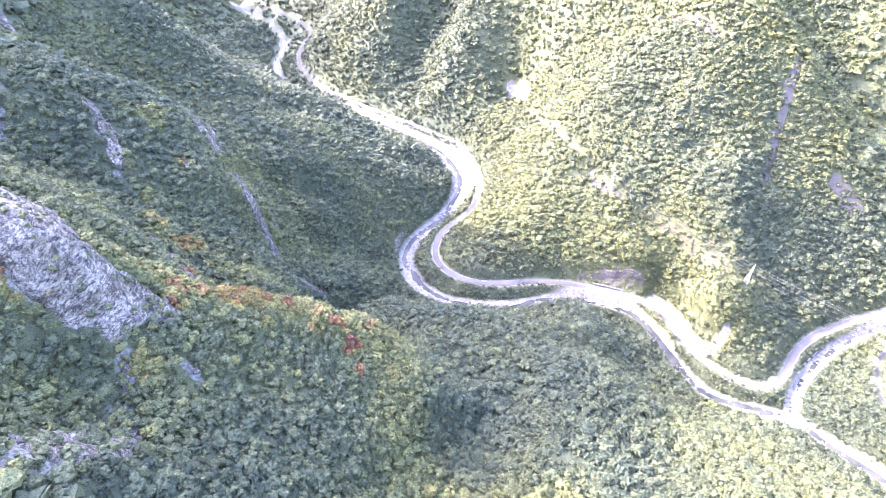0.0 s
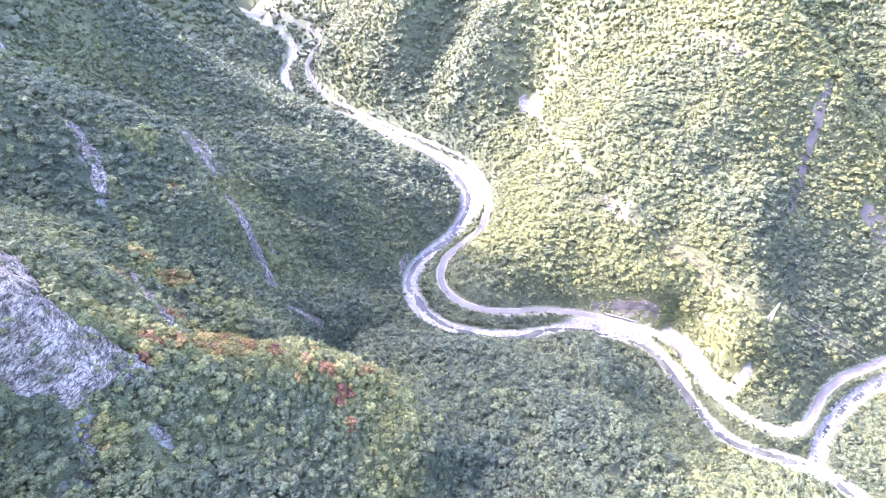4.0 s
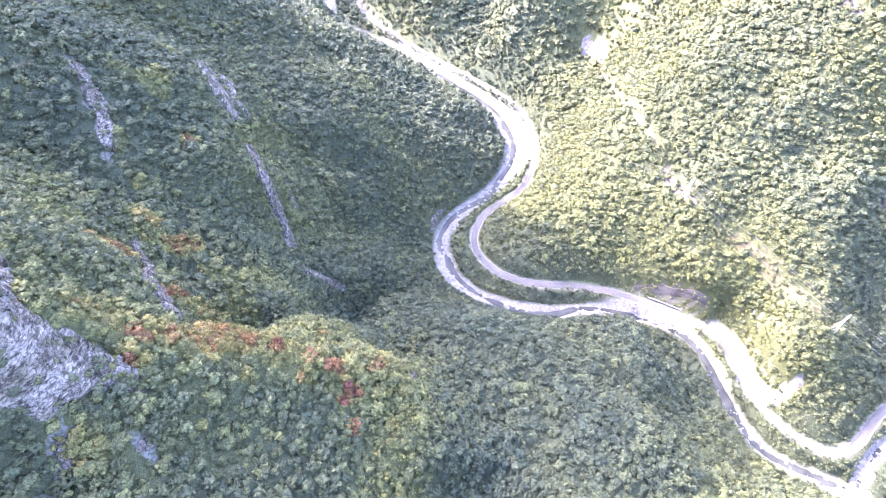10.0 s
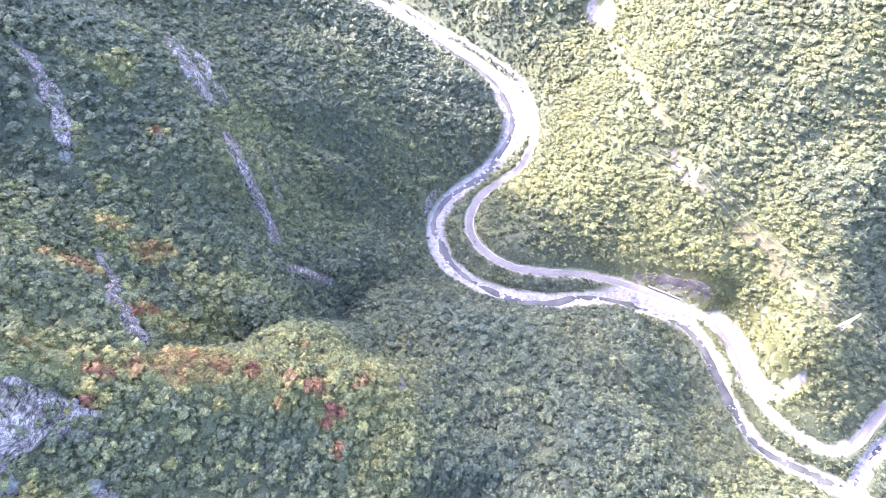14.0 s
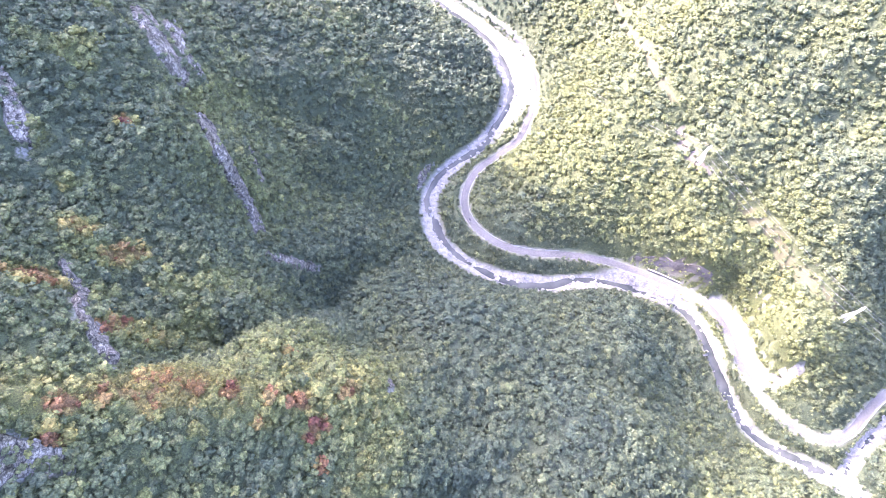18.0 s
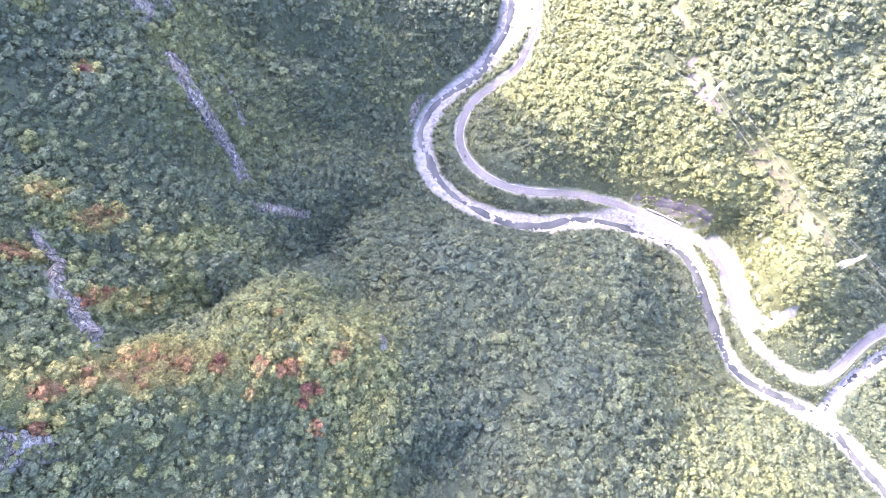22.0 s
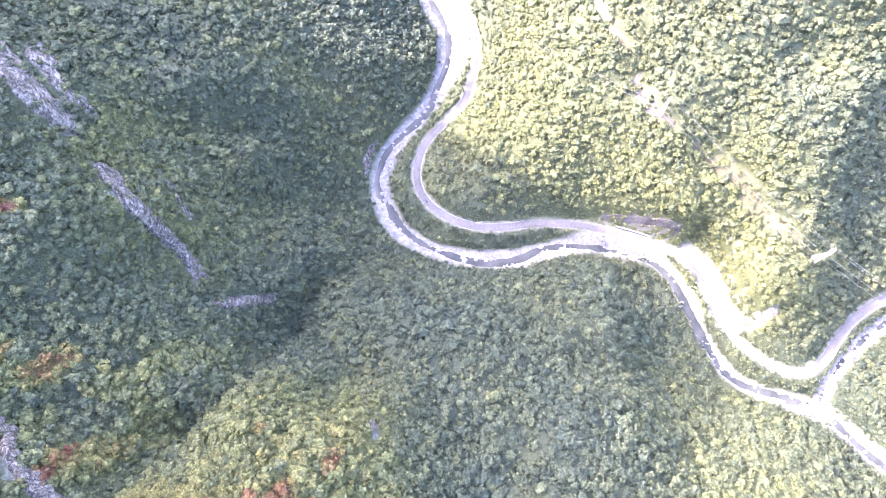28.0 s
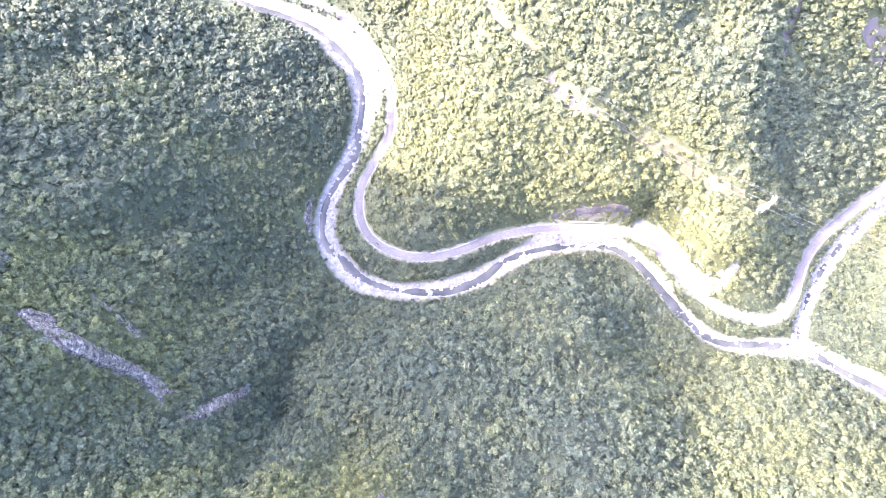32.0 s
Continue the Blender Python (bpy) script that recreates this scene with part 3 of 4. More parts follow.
# ---- woods ----
def crown_variant(rng, caps, sprays, leaf=0.22):
    """One broadleaf crown of unit size: a dark core, domed tufts of foliage with creases between them, and loose leaf sprays."""
    V, Fc = [(0, 0, 0.52)], []
    for q in range(5):
        th = 2 * math.pi * (q + rng.uniform(-0.2, 0.2)) / 5
        V.append((math.cos(th) * 0.62, math.sin(th) * 0.62, rng.uniform(-0.35, -0.1)))
        Fc.append((0, 1 + q, 1 + (q + 1) % 5))
    lean = rng.normal(0, 0.10, 2)
    for k in range(caps):
        # tufts spread evenly over the dome by the golden angle, then shaken
        up = 1 - (k + 0.5) / caps * 1.12
        th = k * 2.39996 + rng.uniform(-0.35, 0.35)
        flat = math.sqrt(max(0.0, 1 - up * up))
        d = np.array([math.cos(th) * flat, math.sin(th) * flat, up]) + rng.normal(0, 0.12, 3)
        d /= np.linalg.norm(d)
        o = d * rng.uniform(0.62, 0.98) + (lean[0] * d[2], lean[1] * d[2], 0)
        out = d + (0, 0, 0.30)
        out /= np.linalg.norm(out)
        a = np.cross(out, (0.3, 0.9, 0.2))
        a /= np.linalg.norm(a)
        b = np.cross(out, a)
        w, i0 = rng.uniform(0.27, 0.46) * (12 / caps) ** 0.35, len(V)
        V.append(tuple(o + out * w * rng.uniform(0.25, 0.6)))
        n = 5
        for q in range(n):
            ph = 2 * math.pi * (q + rng.uniform(-0.3, 0.3)) / n
            V.append(tuple(o + (a * math.cos(ph) + b * math.sin(ph)) * w * rng.uniform(0.75, 1.3) - out * w * rng.uniform(0.3, 0.8)))
        for q in range(n):
            Fc.append((i0, i0 + 1 + q, i0 + 1 + (q + 1) % n))
    for k in range(sprays):
        d = rng.normal(0, 1, 3)
        d[2] = abs(d[2]) - 0.2
        d /= np.linalg.norm(d)
        o = d * rng.uniform(0.80, 1.22)
        nrm = d + rng.normal(0, 0.75, 3)
        nrm /= np.linalg.norm(nrm)
        a = np.cross(nrm, rng.normal(0, 1, 3))
        a /= np.linalg.norm(a)
        b = np.cross(nrm, a)
        s = leaf * rng.uniform(0.6, 1.35)
        i0 = len(V)
        V += [tuple(o + a * s), tuple(o - a * s * 0.6 + b * s * rng.uniform(0.6, 1.0)), tuple(o - a * s * 0.6 - b * s * rng.uniform(0.6, 1.0))]
        Fc.append((i0, i0 + 1, i0 + 2))
    return np.array(V, np.float32), np.array(Fc, np.int32)


rng = np.random.default_rng(7)
FINE = [crown_variant(rng, 9, 9, 0.21) for _ in range(20)]
SLOPE = [crown_variant(rng, 8, 6, 0.22) for _ in range(18)]
PLAIN = [crown_variant(rng, 6, 3, 0.26) for _ in range(14)]
ROUGH = [crown_variant(rng, 5, 2, 0.30) for _ in range(12)]


def leafage(X, Y):
    """Species, 0 dark green to 1 red, by patches of the wood; the dry western ridges turn first."""
    n = vnoise(X, Y, 90) * 0.6 + vnoise(X + 300, Y - 200, 28) * 0.4
    s = 0.05 + 0.38 * n + 0.07 * smoothstep(20, 110, X) * smoothstep(430, 520, Y)
    s = s - 0.07 * smoothstep(-40, 10, X) * (1 - smoothstep(130, 190, X)) * (1 - smoothstep(380, 430, Y))   # the near slope leans to the dark green end
    spot = vnoise(X - 90, Y + 40, 11)
    for line, wide, goal, share in ((YELLOW_LINE, 55, 0.52, 0.55), (GOLD_LINE, 26, 0.56, 0.8), (DRY_LINE, 55, 0.78, 0.5 * smoothstep(0.58, 0.74, vnoise(X, Y, 19))), (AUTUMN_LINE, 13, 0.56 + 0.16 * spot, 0.8)):
        d, _ = near_line(X, Y, line)
        k = share * np.exp(-(d / wide) ** 2)
        s = s * (1 - k) + goal * k
    for x, y, wide, goal in TURNED:
        k = np.exp(-(((X - x) ** 2 + (Y - y) ** 2) / wide ** 2) ** 2)
        s = s * (1 - k) + goal * k
    return s


# clumps that have turned: x, y, reach, species
TURNED = [(-186, 160, 12, 0.76), (-150, 150, 10, 0.60), (-97, 263, 30, 0.50), (-172, 246, 4.5, 0.98), (-171, 254, 4.5, 0.97), (-163, 252, 9, 0.66), (-149, 191, 5, 0.86), (-153, 205, 5, 0.88), (-147, 214, 8, 0.74), (-135, 221, 11, 0.75), (-119, 224, 10, 0.75),
          (-103, 227, 4, 0.97), (-88, 230, 4, 0.93), (-74, 231, 6, 0.90), (-63, 222, 5, 0.93), (-66, 214, 4, 0.97), (-58, 201, 4, 0.88), (-54, 244, 5, 0.88), (-219, 376, 6, 0.92), (-206, 262, 8, 0.84),
          (-214, 300, 8, 0.76), (-196, 292, 8, 0.78), (-110, 205, 4, 0.60), (-128, 212, 6, 0.74), (-95, 262, 4, 0.78), (-85, 216, 5, 0.70), (-190, 300, 6, 0.78)]


GOLD_LINE = smooth_line([(-95, 255, 0), (-70, 262, 0), (-45, 255, 0), (-20, 150, 0), (30, 120, 0), (70, 130, 0)])
DRY_LINE = smooth_line([(-165, 255, 0), (-205, 320, 0), (-230, 380, 0), (-250, 440, 0)])
YELLOW_LINE = smooth_line([(60, 545, 0), (110, 500, 0), (190, 455, 0), (260, 410, 0), (300, 360, 0)])


def scatter(x0, x1, y0, y1, gap, seed):
    """Jittered places for trees, off the road, the river, rocks and clearings."""
    r = np.random.default_rng(seed)
    gap *= 0.86
    gx, gy = np.meshgrid(np.arange(x0, x1, gap), np.arange(y0, y1, gap * 0.9))
    gx[1::2] += gap * 0.5
    X = (gx + r.uniform(-0.4, 0.4, gx.shape) * gap).ravel()
    Y = (gy + r.uniform(-0.4, 0.4, gx.shape) * gap).ravel()
    dr, _ = near_line(X, Y, river)
    db, _ = near_line(X, Y, brook)
    dd, _ = near_line(X, Y, road_line)
    dy, _ = near_line(X, Y, yard)
    dl, _ = near_line(X, Y, side_lane)
    wide = river_half(X, Y) + 2.6
    keep = (dr > wide) & (db > 8.5) & (dd > 5.8) & (dy > 7.5) & (dl > 5) & (bare(X, Y, ROCKS + OPEN + [CLEARING, BARE_PATCH, BARE_BANK]) < 0.3 + 0.3 * r.random(X.shape))
    X, Y = X[keep], Y[keep]
    steep = np.hypot(height(X + 2, Y) - height(X - 2, Y), height(X, Y + 2) - height(X, Y - 2)) / 4
    keep = r.random(X.shape) < 0.62 * np.sqrt(1 + steep ** 2)
    return X[keep], Y[keep], r


def forest(name, variants, X, Y, r, size, label, low=1.0, lift=0.0):
    """Many trees joined into one mesh: crowns on the slopes, each with its own size, turn, species and tone."""
    Z = height(X, Y) + lift
    n = len(X)
    dd = np.minimum(near_line(X, Y, road_line)[0], near_line(X, Y, river)[0])
    rad = size * np.clip(r.lognormal(0.02, 0.36, n), 0.5, 2.0) * (0.55 + 0.45 * smoothstep(6, 26, dd))
    tall = size * (rad / size) ** 0.6 * r.uniform(0.75, 1.2, n)
    turn = r.uniform(0, 6.283, n)
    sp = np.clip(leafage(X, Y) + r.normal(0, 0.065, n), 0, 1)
    tone = r.random(n)
    pick = r.integers(0, len(variants), n)
    VV, FF, SS, TT, base = [], [], [], [], 0
    for k, (v, f) in enumerate(variants):
        i = np.where(pick == k)[0]
        if not len(i):
            continue
        c, s = np.cos(turn[i])[:, None], np.sin(turn[i])[:, None]
        x = (v[None, :, 0] * c - v[None, :, 1] * s) * rad[i][:, None] + X[i][:, None]
        y = (v[None, :, 0] * s + v[None, :, 1] * c) * rad[i][:, None] + Y[i][:, None]
        z = v[None, :, 2] * tall[i][:, None] + (Z[i] + TREE_H * 0.60 * (rad[i] / size) ** 0.5 * low * (size / 4.4 if low < 1 else 1))[:, None]
        VV.append(np.stack([x, y, z], 2).reshape(-1, 3))
        FF.append((f[None] + (np.arange(len(i)) * len(v))[:, None, None]).reshape(-1, 3) + base)
        SS.append(np.repeat(sp[i], len(v)))
        TT.append(np.repeat(tone[i], len(v)))
        base += len(i) * len(v)
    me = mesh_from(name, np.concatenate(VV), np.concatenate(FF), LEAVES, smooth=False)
    put_attr(me, "species", np.concatenate(SS))
    put_attr(me, "tone", np.concatenate(TT))
    return tagged(new(name, me), label, "forest", kind="stuff")


# ---- rock faces ----
def limestone():
    """Pale limestone with dark cracks and bedding lines."""
    m, t, b = mat("limestone", 0.92)
    co = t.nodes.new("ShaderNodeTexCoord")
    mp = t.nodes.new("ShaderNodeMapping")
    mp.inputs["Rotation"].default_value = (0.6, 0.5, 0.5)
    mp.inputs["Scale"].default_value = (0.8, 0.55, 1.15)
    t.links.new(co.outputs["Object"], mp.inputs[0])
    bed = node(t, "ShaderNodeTexNoise", Scale=0.50, Detail=8.0, Roughness=0.70, Distortion=0.1)
    t.links.new(mp.outputs[0], bed.inputs["Vector"])
    c = ramp(t, bed.outputs[0], [(0.38, (0.048, 0.045, 0.039)), (0.45, (0.135, 0.124, 0.104)), (0.57, (0.25, 0.232, 0.196))])
    for scale, wide in ((0.16, 0.018), (0.45, 0.022)):
        split = node(t, "ShaderNodeTexNoise", Scale=scale, Detail=6.0, Roughness=0.65, Distortion=0.3)
        t.links.new(mp.outputs[0], split.inputs["Vector"])
        c = mixed(t, 1.0, c, ramp(t, split.outputs[0], [(0.5 - 2 * wide, (1, 1, 1)), (0.5, (0.30, 0.295, 0.29)), (0.5 + 2 * wide, (1, 1, 1))]), "MULTIPLY")
    p = ramp(t, noise_fac(t, 0.07, 6, 0.7), [(0.43, (1, 1, 1)), (0.60, (0.50, 0.50, 0.42))])
    t.links.new(mixed(t, 1.0, c, p, "MULTIPLY"), b.inputs["Base Color"])
    bumped(t, b, bed.outputs[0], 0.5, 0.5)
    return m


LIMESTONE = limestone()


def slab_mesh(r):
    """An angular slab with broken corners."""
    bm = bmesh.new()
    bmesh.ops.create_cube(bm, size=1.0)
    for v in bm.verts:
        v.co = Vector((v.co.x * 3.4 * r.uniform(0.6, 1.2), v.co.y * 2.0 * r.uniform(0.6, 1.2), v.co.z * 1.1 * r.uniform(0.5, 1.2)))
    bmesh.ops.bevel(bm, geom=list(bm.edges), offset=0.22, segments=1, affect="EDGES")
    me = bpy.data.meshes.new("slab")
    bm.to_mesh(me)
    bm.free()
    me.materials.append(LIMESTONE)
    return me


SLABS = [slab_mesh(random.Random(k)) for k in range(6)]


def rock_patch(name, line, proud, label, cell=1.5, material=None, slabs=0):
    """A weathered face along a line: ledges and blocks standing proud of the slope, with edges that go into it."""
    t = np.gradient(line[:, :2], axis=0)
    t /= np.linalg.norm(t, axis=1)[:, None]
    length = np.r_[0, np.cumsum(np.hypot(*np.diff(line[:, :2], axis=0).T))]
    s = np.arange(0, length[-1], cell)
    cx, cy, w = (np.interp(s, length, line[:, i]) for i in range(3))
    tx, ty = np.interp(s, length, t[:, 0]), np.interp(s, length, t[:, 1])
    nu = max(7, int(2.6 * w.max() / cell))
    u = np.linspace(-1.25, 1.25, nu)
    W = w[:, None] * (0.95 + 0.9 * (vnoise(cx, cy, 9)[:, None] - 0.5))
    X = cx[:, None] - ty[:, None] * u[None] * W
    Y = cy[:, None] + tx[:, None] * u[None] * W
    Z = height(X, Y)
    e = 1.0
    gx, gy = (height(X + e, Y) - height(X - e, Y)) / 2, (height(X, Y + e) - height(X, Y - e)) / 2
    n = np.stack([-gx, -gy, np.ones_like(gx)], 2)
    n /= np.linalg.norm(n, axis=2)[..., None]
    a, b = X * 0.9 + Z * 0.5, Y * 0.9 - Z * 0.4
    ledge = vnoise(a, b, 13.0)
    block = np.floor(vnoise(a + 40, b, 5.0) * 5) / 5
    fine = vnoise(a * 1.3, b * 1.3 + 9, 2.4)
    edge = np.minimum(1 - smoothstep(0.75, 1.2, np.abs(u)[None] + 0 * X), smoothstep(0, 6, np.minimum(s, s[-1] - s))[:, None])
    d = edge * proud * (0.15 + 0.7 * ledge + 0.45 * block + 0.28 * fine) - (1 - edge) * 3.0
    P = np.stack([X, Y, Z], 2) + n * d[..., None]
    me = mesh_from(name, P.reshape(-1, 3), grid_faces(nu, len(s)), material or LIMESTONE, smooth=False)
    ob = tagged(new(name, me), label, "rock", "limestone outcrops")
    r = np.random.default_rng(len(s) + nu)
    for k in range(slabs):
        i, j = r.integers(3, len(s) - 3), r.integers(2, nu - 2)
        sl = new("slab", SLABS[k % len(SLABS)])
        sl.parent = ob
        q = Vector(n[i, j]).to_track_quat("Z", "Y").to_matrix().to_4x4()
        sl.matrix_basis = Matrix.Translation(Vector(P[i, j]) + Vector(n[i, j]) * 0.1) @ q @ pose(0, 0, 0, r.uniform(-12, 12), r.uniform(-12, 12), r.uniform(0, 360)) @ Matrix.Diagonal((*(r.uniform(0.7, 1.7, 3)), 1))
    return ob


rock_patch("limestone_crag", BIG_FACE, 4.0, "broad pale grey limestone face with slanting bedding and cracks", slabs=70)
rock_patch("limestone_crag", LOW_FACE, 2.6, "broken pale limestone crag with shrubs on its ledges", slabs=45)
rock_patch("rock_ledge", CHUTE, 1.4, "chute of broken pale rock between shrubs", slabs=16)
rock_patch("rock_rib", RIB_LINE, 4.2, "long white limestone rib running down the wooded slope", slabs=40)
rock_patch("rock_rib", RIB_TOP, 3.2, "upper white limestone rib above the wooded slope", slabs=40)
rock_patch("rock_rib", RIB_SIDE, 2.6, "narrow side rib of pale limestone beside the gully", slabs=20)
rock_patch("rock_ledge", RIB_LEDGE, 1.6, "thin pale rock ledge among trees")
rock_patch("rock_ledge", RIB_FOOT, 2.2, "grey shaded rock step at the foot of a gully", slabs=14)
rock_patch("rock_rib", RIB_WEST, 4.2, "thin white limestone rib beside autumn trees", slabs=35)
rock_patch("limestone_crag", GULLY_WALL, 3.0, "grey limestone wall above a dark gully", slabs=16)
rock_patch("limestone_crag", HIGH_WALL, 3.0, "high grey limestone wall on the western slope", slabs=12)
rock_patch("limestone_crag", UPPER_WALL, 2.6, "pale limestone wall high on the western slope", slabs=10)
rock_patch("rock_ledge", BANK_ROCK, 1.8, "bare rocky river bank under the wooded bluff", slabs=10)
rock_patch("rock_ledge", NOSE_ROCK, 1.6, "small pale rock step on the wooded knoll", slabs=8)
rock_patch("rock_ledge", SPOT_ROCK, 1.6, "small white rock among shrubs below the crag", slabs=8)
rock_patch("roadside_cutting", CUTTING, 0.9, "brown-grey rock cutting above the valley road", material=EARTH)


# ---- woods, continued ----
def wooded(X, Y):
    """1 where the wood is closed, 0 on roads, water, rocks and clearings."""
    m = smoothstep(2.5, 6.5, near_line(X, Y, river)[0] - river_half(X, Y)) * smoothstep(8, 12, near_line(X, Y, brook)[0]) * smoothstep(5.5, 9.5, near_line(X, Y, road_line)[0])
    m = m * smoothstep(7.5, 12, near_line(X, Y, yard)[0]) * smoothstep(4, 7, near_line(X, Y, side_lane)[0])
    return m * (1 - bare(X, Y, ROCKS + OPEN + [CLEARING, BARE_PATCH, BARE_BANK], 4.0))


def understorey(name, x0, x1, y0, y1, step, seed):
    """The closed lower leaf layer of the wood, ragged, under the crowns."""
    r = np.random.default_rng(seed)
    X, Y = np.meshgrid(np.arange(x0, x1 + step, step), np.arange(y0, y1 + step, step))
    X[:, 1:-1] += r.uniform(-0.38, 0.38, X[:, 1:-1].shape) * step
    Y[1:-1] += r.uniform(-0.38, 0.38, Y[1:-1].shape) * step
    w = wooded(X, Y)
    Z = height(X, Y) + -1.8 + smoothstep(0.08, 0.6, w) * (3.6 + 2.8 * r.random(X.shape))
    me = mesh_from(name, np.stack([X.ravel(), Y.ravel(), Z.ravel()], 1), grid_faces(X.shape[1], X.shape[0]), LEAVES, smooth=True)
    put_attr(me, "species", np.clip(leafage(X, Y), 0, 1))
    put_attr(me, "tone", 0.3 + 0.4 * vnoise(X, Y, 9))
    return tagged(new(name, me), "closed lower leaf layer of the broadleaf forest", "forest", kind="stuff")


understorey("understorey", -360, 540, 66, 760, 3.2, 31)
understorey("distant_understorey", -620, 540, 760, 1340, 6.5, 32)
understorey("southern_understorey", -360, 540, -140, 66, 6.5, 34)
understorey("high_understorey", -700, -360, 66, 760, 6.5, 35)
understorey("eastern_understorey", 540, 820, 60, 1100, 9.0, 36)
understorey("western_understorey", -960, -620, 420, 1340, 9.0, 33)

def in_stand(X, Y):
    """The stand on the autumn ridge, whose trees are built one by one."""
    return (X > -136) & (X < -92) & (Y > 204) & (Y < 238)


def steep_places(x0, x1, y0, y1, least, seed):
    """More places for trees where the slope is steeper than the given grade, since the plan shows it narrow."""
    X, Y, r = scatter(x0, x1, y0, y1, 3.6, seed)
    k = np.hypot(height(X + 3, Y) - height(X - 3, Y), height(X, Y + 3) - height(X, Y - 3)) / 6 > least
    return X[k], Y[k]


def woods():
    X, Y, r = scatter(-335, -60, 75, 470, 3.8, 11)
    X3, Y3, _ = scatter(-235, -128, 75, 195, 5.0, 15)
    X, Y = np.r_[X, X3], np.r_[Y, Y3]
    X6, Y6 = steep_places(-230, -60, 225, 470, 1.25, 26)
    X, Y = np.r_[X, X6], np.r_[Y, Y6]
    k = in_stand(X, Y)
    forest("broadleaf_forest", FINE, X[~k], Y[~k], r, 2.35, "dense mixed broadleaf forest turning autumn yellow and red")
    stand = (X[k], Y[k])
    X, Y, r = scatter(-60, 500, 100, 470, 3.9, 14)
    X6, Y6 = steep_places(200, 345, 330, 480, 1.1, 25)
    X, Y = np.r_[X, X6], np.r_[Y, Y6]
    forest("hillside_forest", SLOPE, X, Y, r, 2.45, "dense green broadleaf forest on the near hillside and river banks")
    X, Y, r = scatter(-380, 530, 470, 650, 4.2, 12)
    forest("valley_forest", PLAIN, X, Y, r, 2.65, "dense green broadleaf forest on steep valley slopes")
    X, Y, r = scatter(-420, 530, 650, 760, 4.9, 17)
    forest("upper_valley_forest", ROUGH, X, Y, r, 3.2, "green broadleaf forest on the slopes up the valley")
    X, Y, r = scatter(-430, 480, 760, 1090, 6.2, 13)
    forest("far_slope_forest", ROUGH, X, Y, r, 3.9, "green broadleaf forest on the hills above the upper road")
    X, Y, r = scatter(-620, 450, 760, 1320, 10.5, 23)
    k = (X < -430) | (Y > 1090)
    X, Y = X[k], Y[k]
    X4, Y4, _ = scatter(-900, -335, 420, 1500, 14.0, 16)
    X5, Y5, _ = scatter(480, 800, 300, 1000, 10.0, 24)
    X, Y = np.r_[X, X5], np.r_[Y, Y5]
    out = ((X4 < -560) & (Y4 > 760)) | (Y4 > 1300) | (X4 < -700)
    X, Y = np.r_[X, X4[out]], np.r_[Y, Y4[out]]
    forest("distant_forest", ROUGH, X, Y, r, 5.5, "distant green forest on hills up the valley")
    X, Y, r = scatter(-700, -335, 66, 760, 8.2, 19)
    k = (Y < 470) | (X < -380)
    forest("western_forest", ROUGH, X[k], Y[k], r, 4.6, "green forest on the high western slope")
    X, Y, r = scatter(-335, 500, -60, 100, 8.6, 18)
    k = (Y < 75) | (X > -60)
    forest("southern_forest", ROUGH, X[k], Y[k], r, 4.9, "green forest on the slopes south of the near hill")
    return stand


STAND = woods()


def part(name, bm, material, parent, label=""):
    """Links a bmesh as one mesh object under a thing or a part."""
    me = bpy.data.meshes.new(name)
    bm.to_mesh(me)
    bm.free()
    me.materials.append(material)
    ob = new(name, me)
    ob.parent = parent
    return tagged(ob, label)


def part_of(name, me, parent, label=""):
    ob = new(name, me)
    ob.parent = parent
    return tagged(ob, label)


def thing(name, m, label, category, group=""):
    ob = new(name)
    ob.empty_display_size = 0.5
    ob.matrix_basis = m
    return tagged(ob, label, category, group)


def bar(bm, a, b, w, d=None):
    """A square bar from a to b."""
    a, b = Vector(a), Vector(b)
    q = (b - a).to_track_quat("Z", "Y").to_matrix().to_4x4()
    bmesh.ops.create_cube(bm, size=1.0, matrix=Matrix.Translation((a + b) / 2) @ q @ Matrix.Diagonal((w, d or w, (b - a).length, 1)))


def ground_at(x, y):
    return float(height(np.array([float(x)]), np.array([float(y)]))[0])


# ---- the stand on the autumn ridge: single trees ----
def single_leaves():
    m = leaf_mat("leaves_of_single_trees")
    t = m.node_tree
    for n in list(t.nodes):
        if n.type == "ATTRIBUTE" and n.attribute_name == "tone":
            o = t.nodes.new("ShaderNodeObjectInfo")
            to = n.outputs["Fac"].links[0].to_socket
            t.links.new(o.outputs["Random"], to)
    return m


SINGLE = single_leaves()


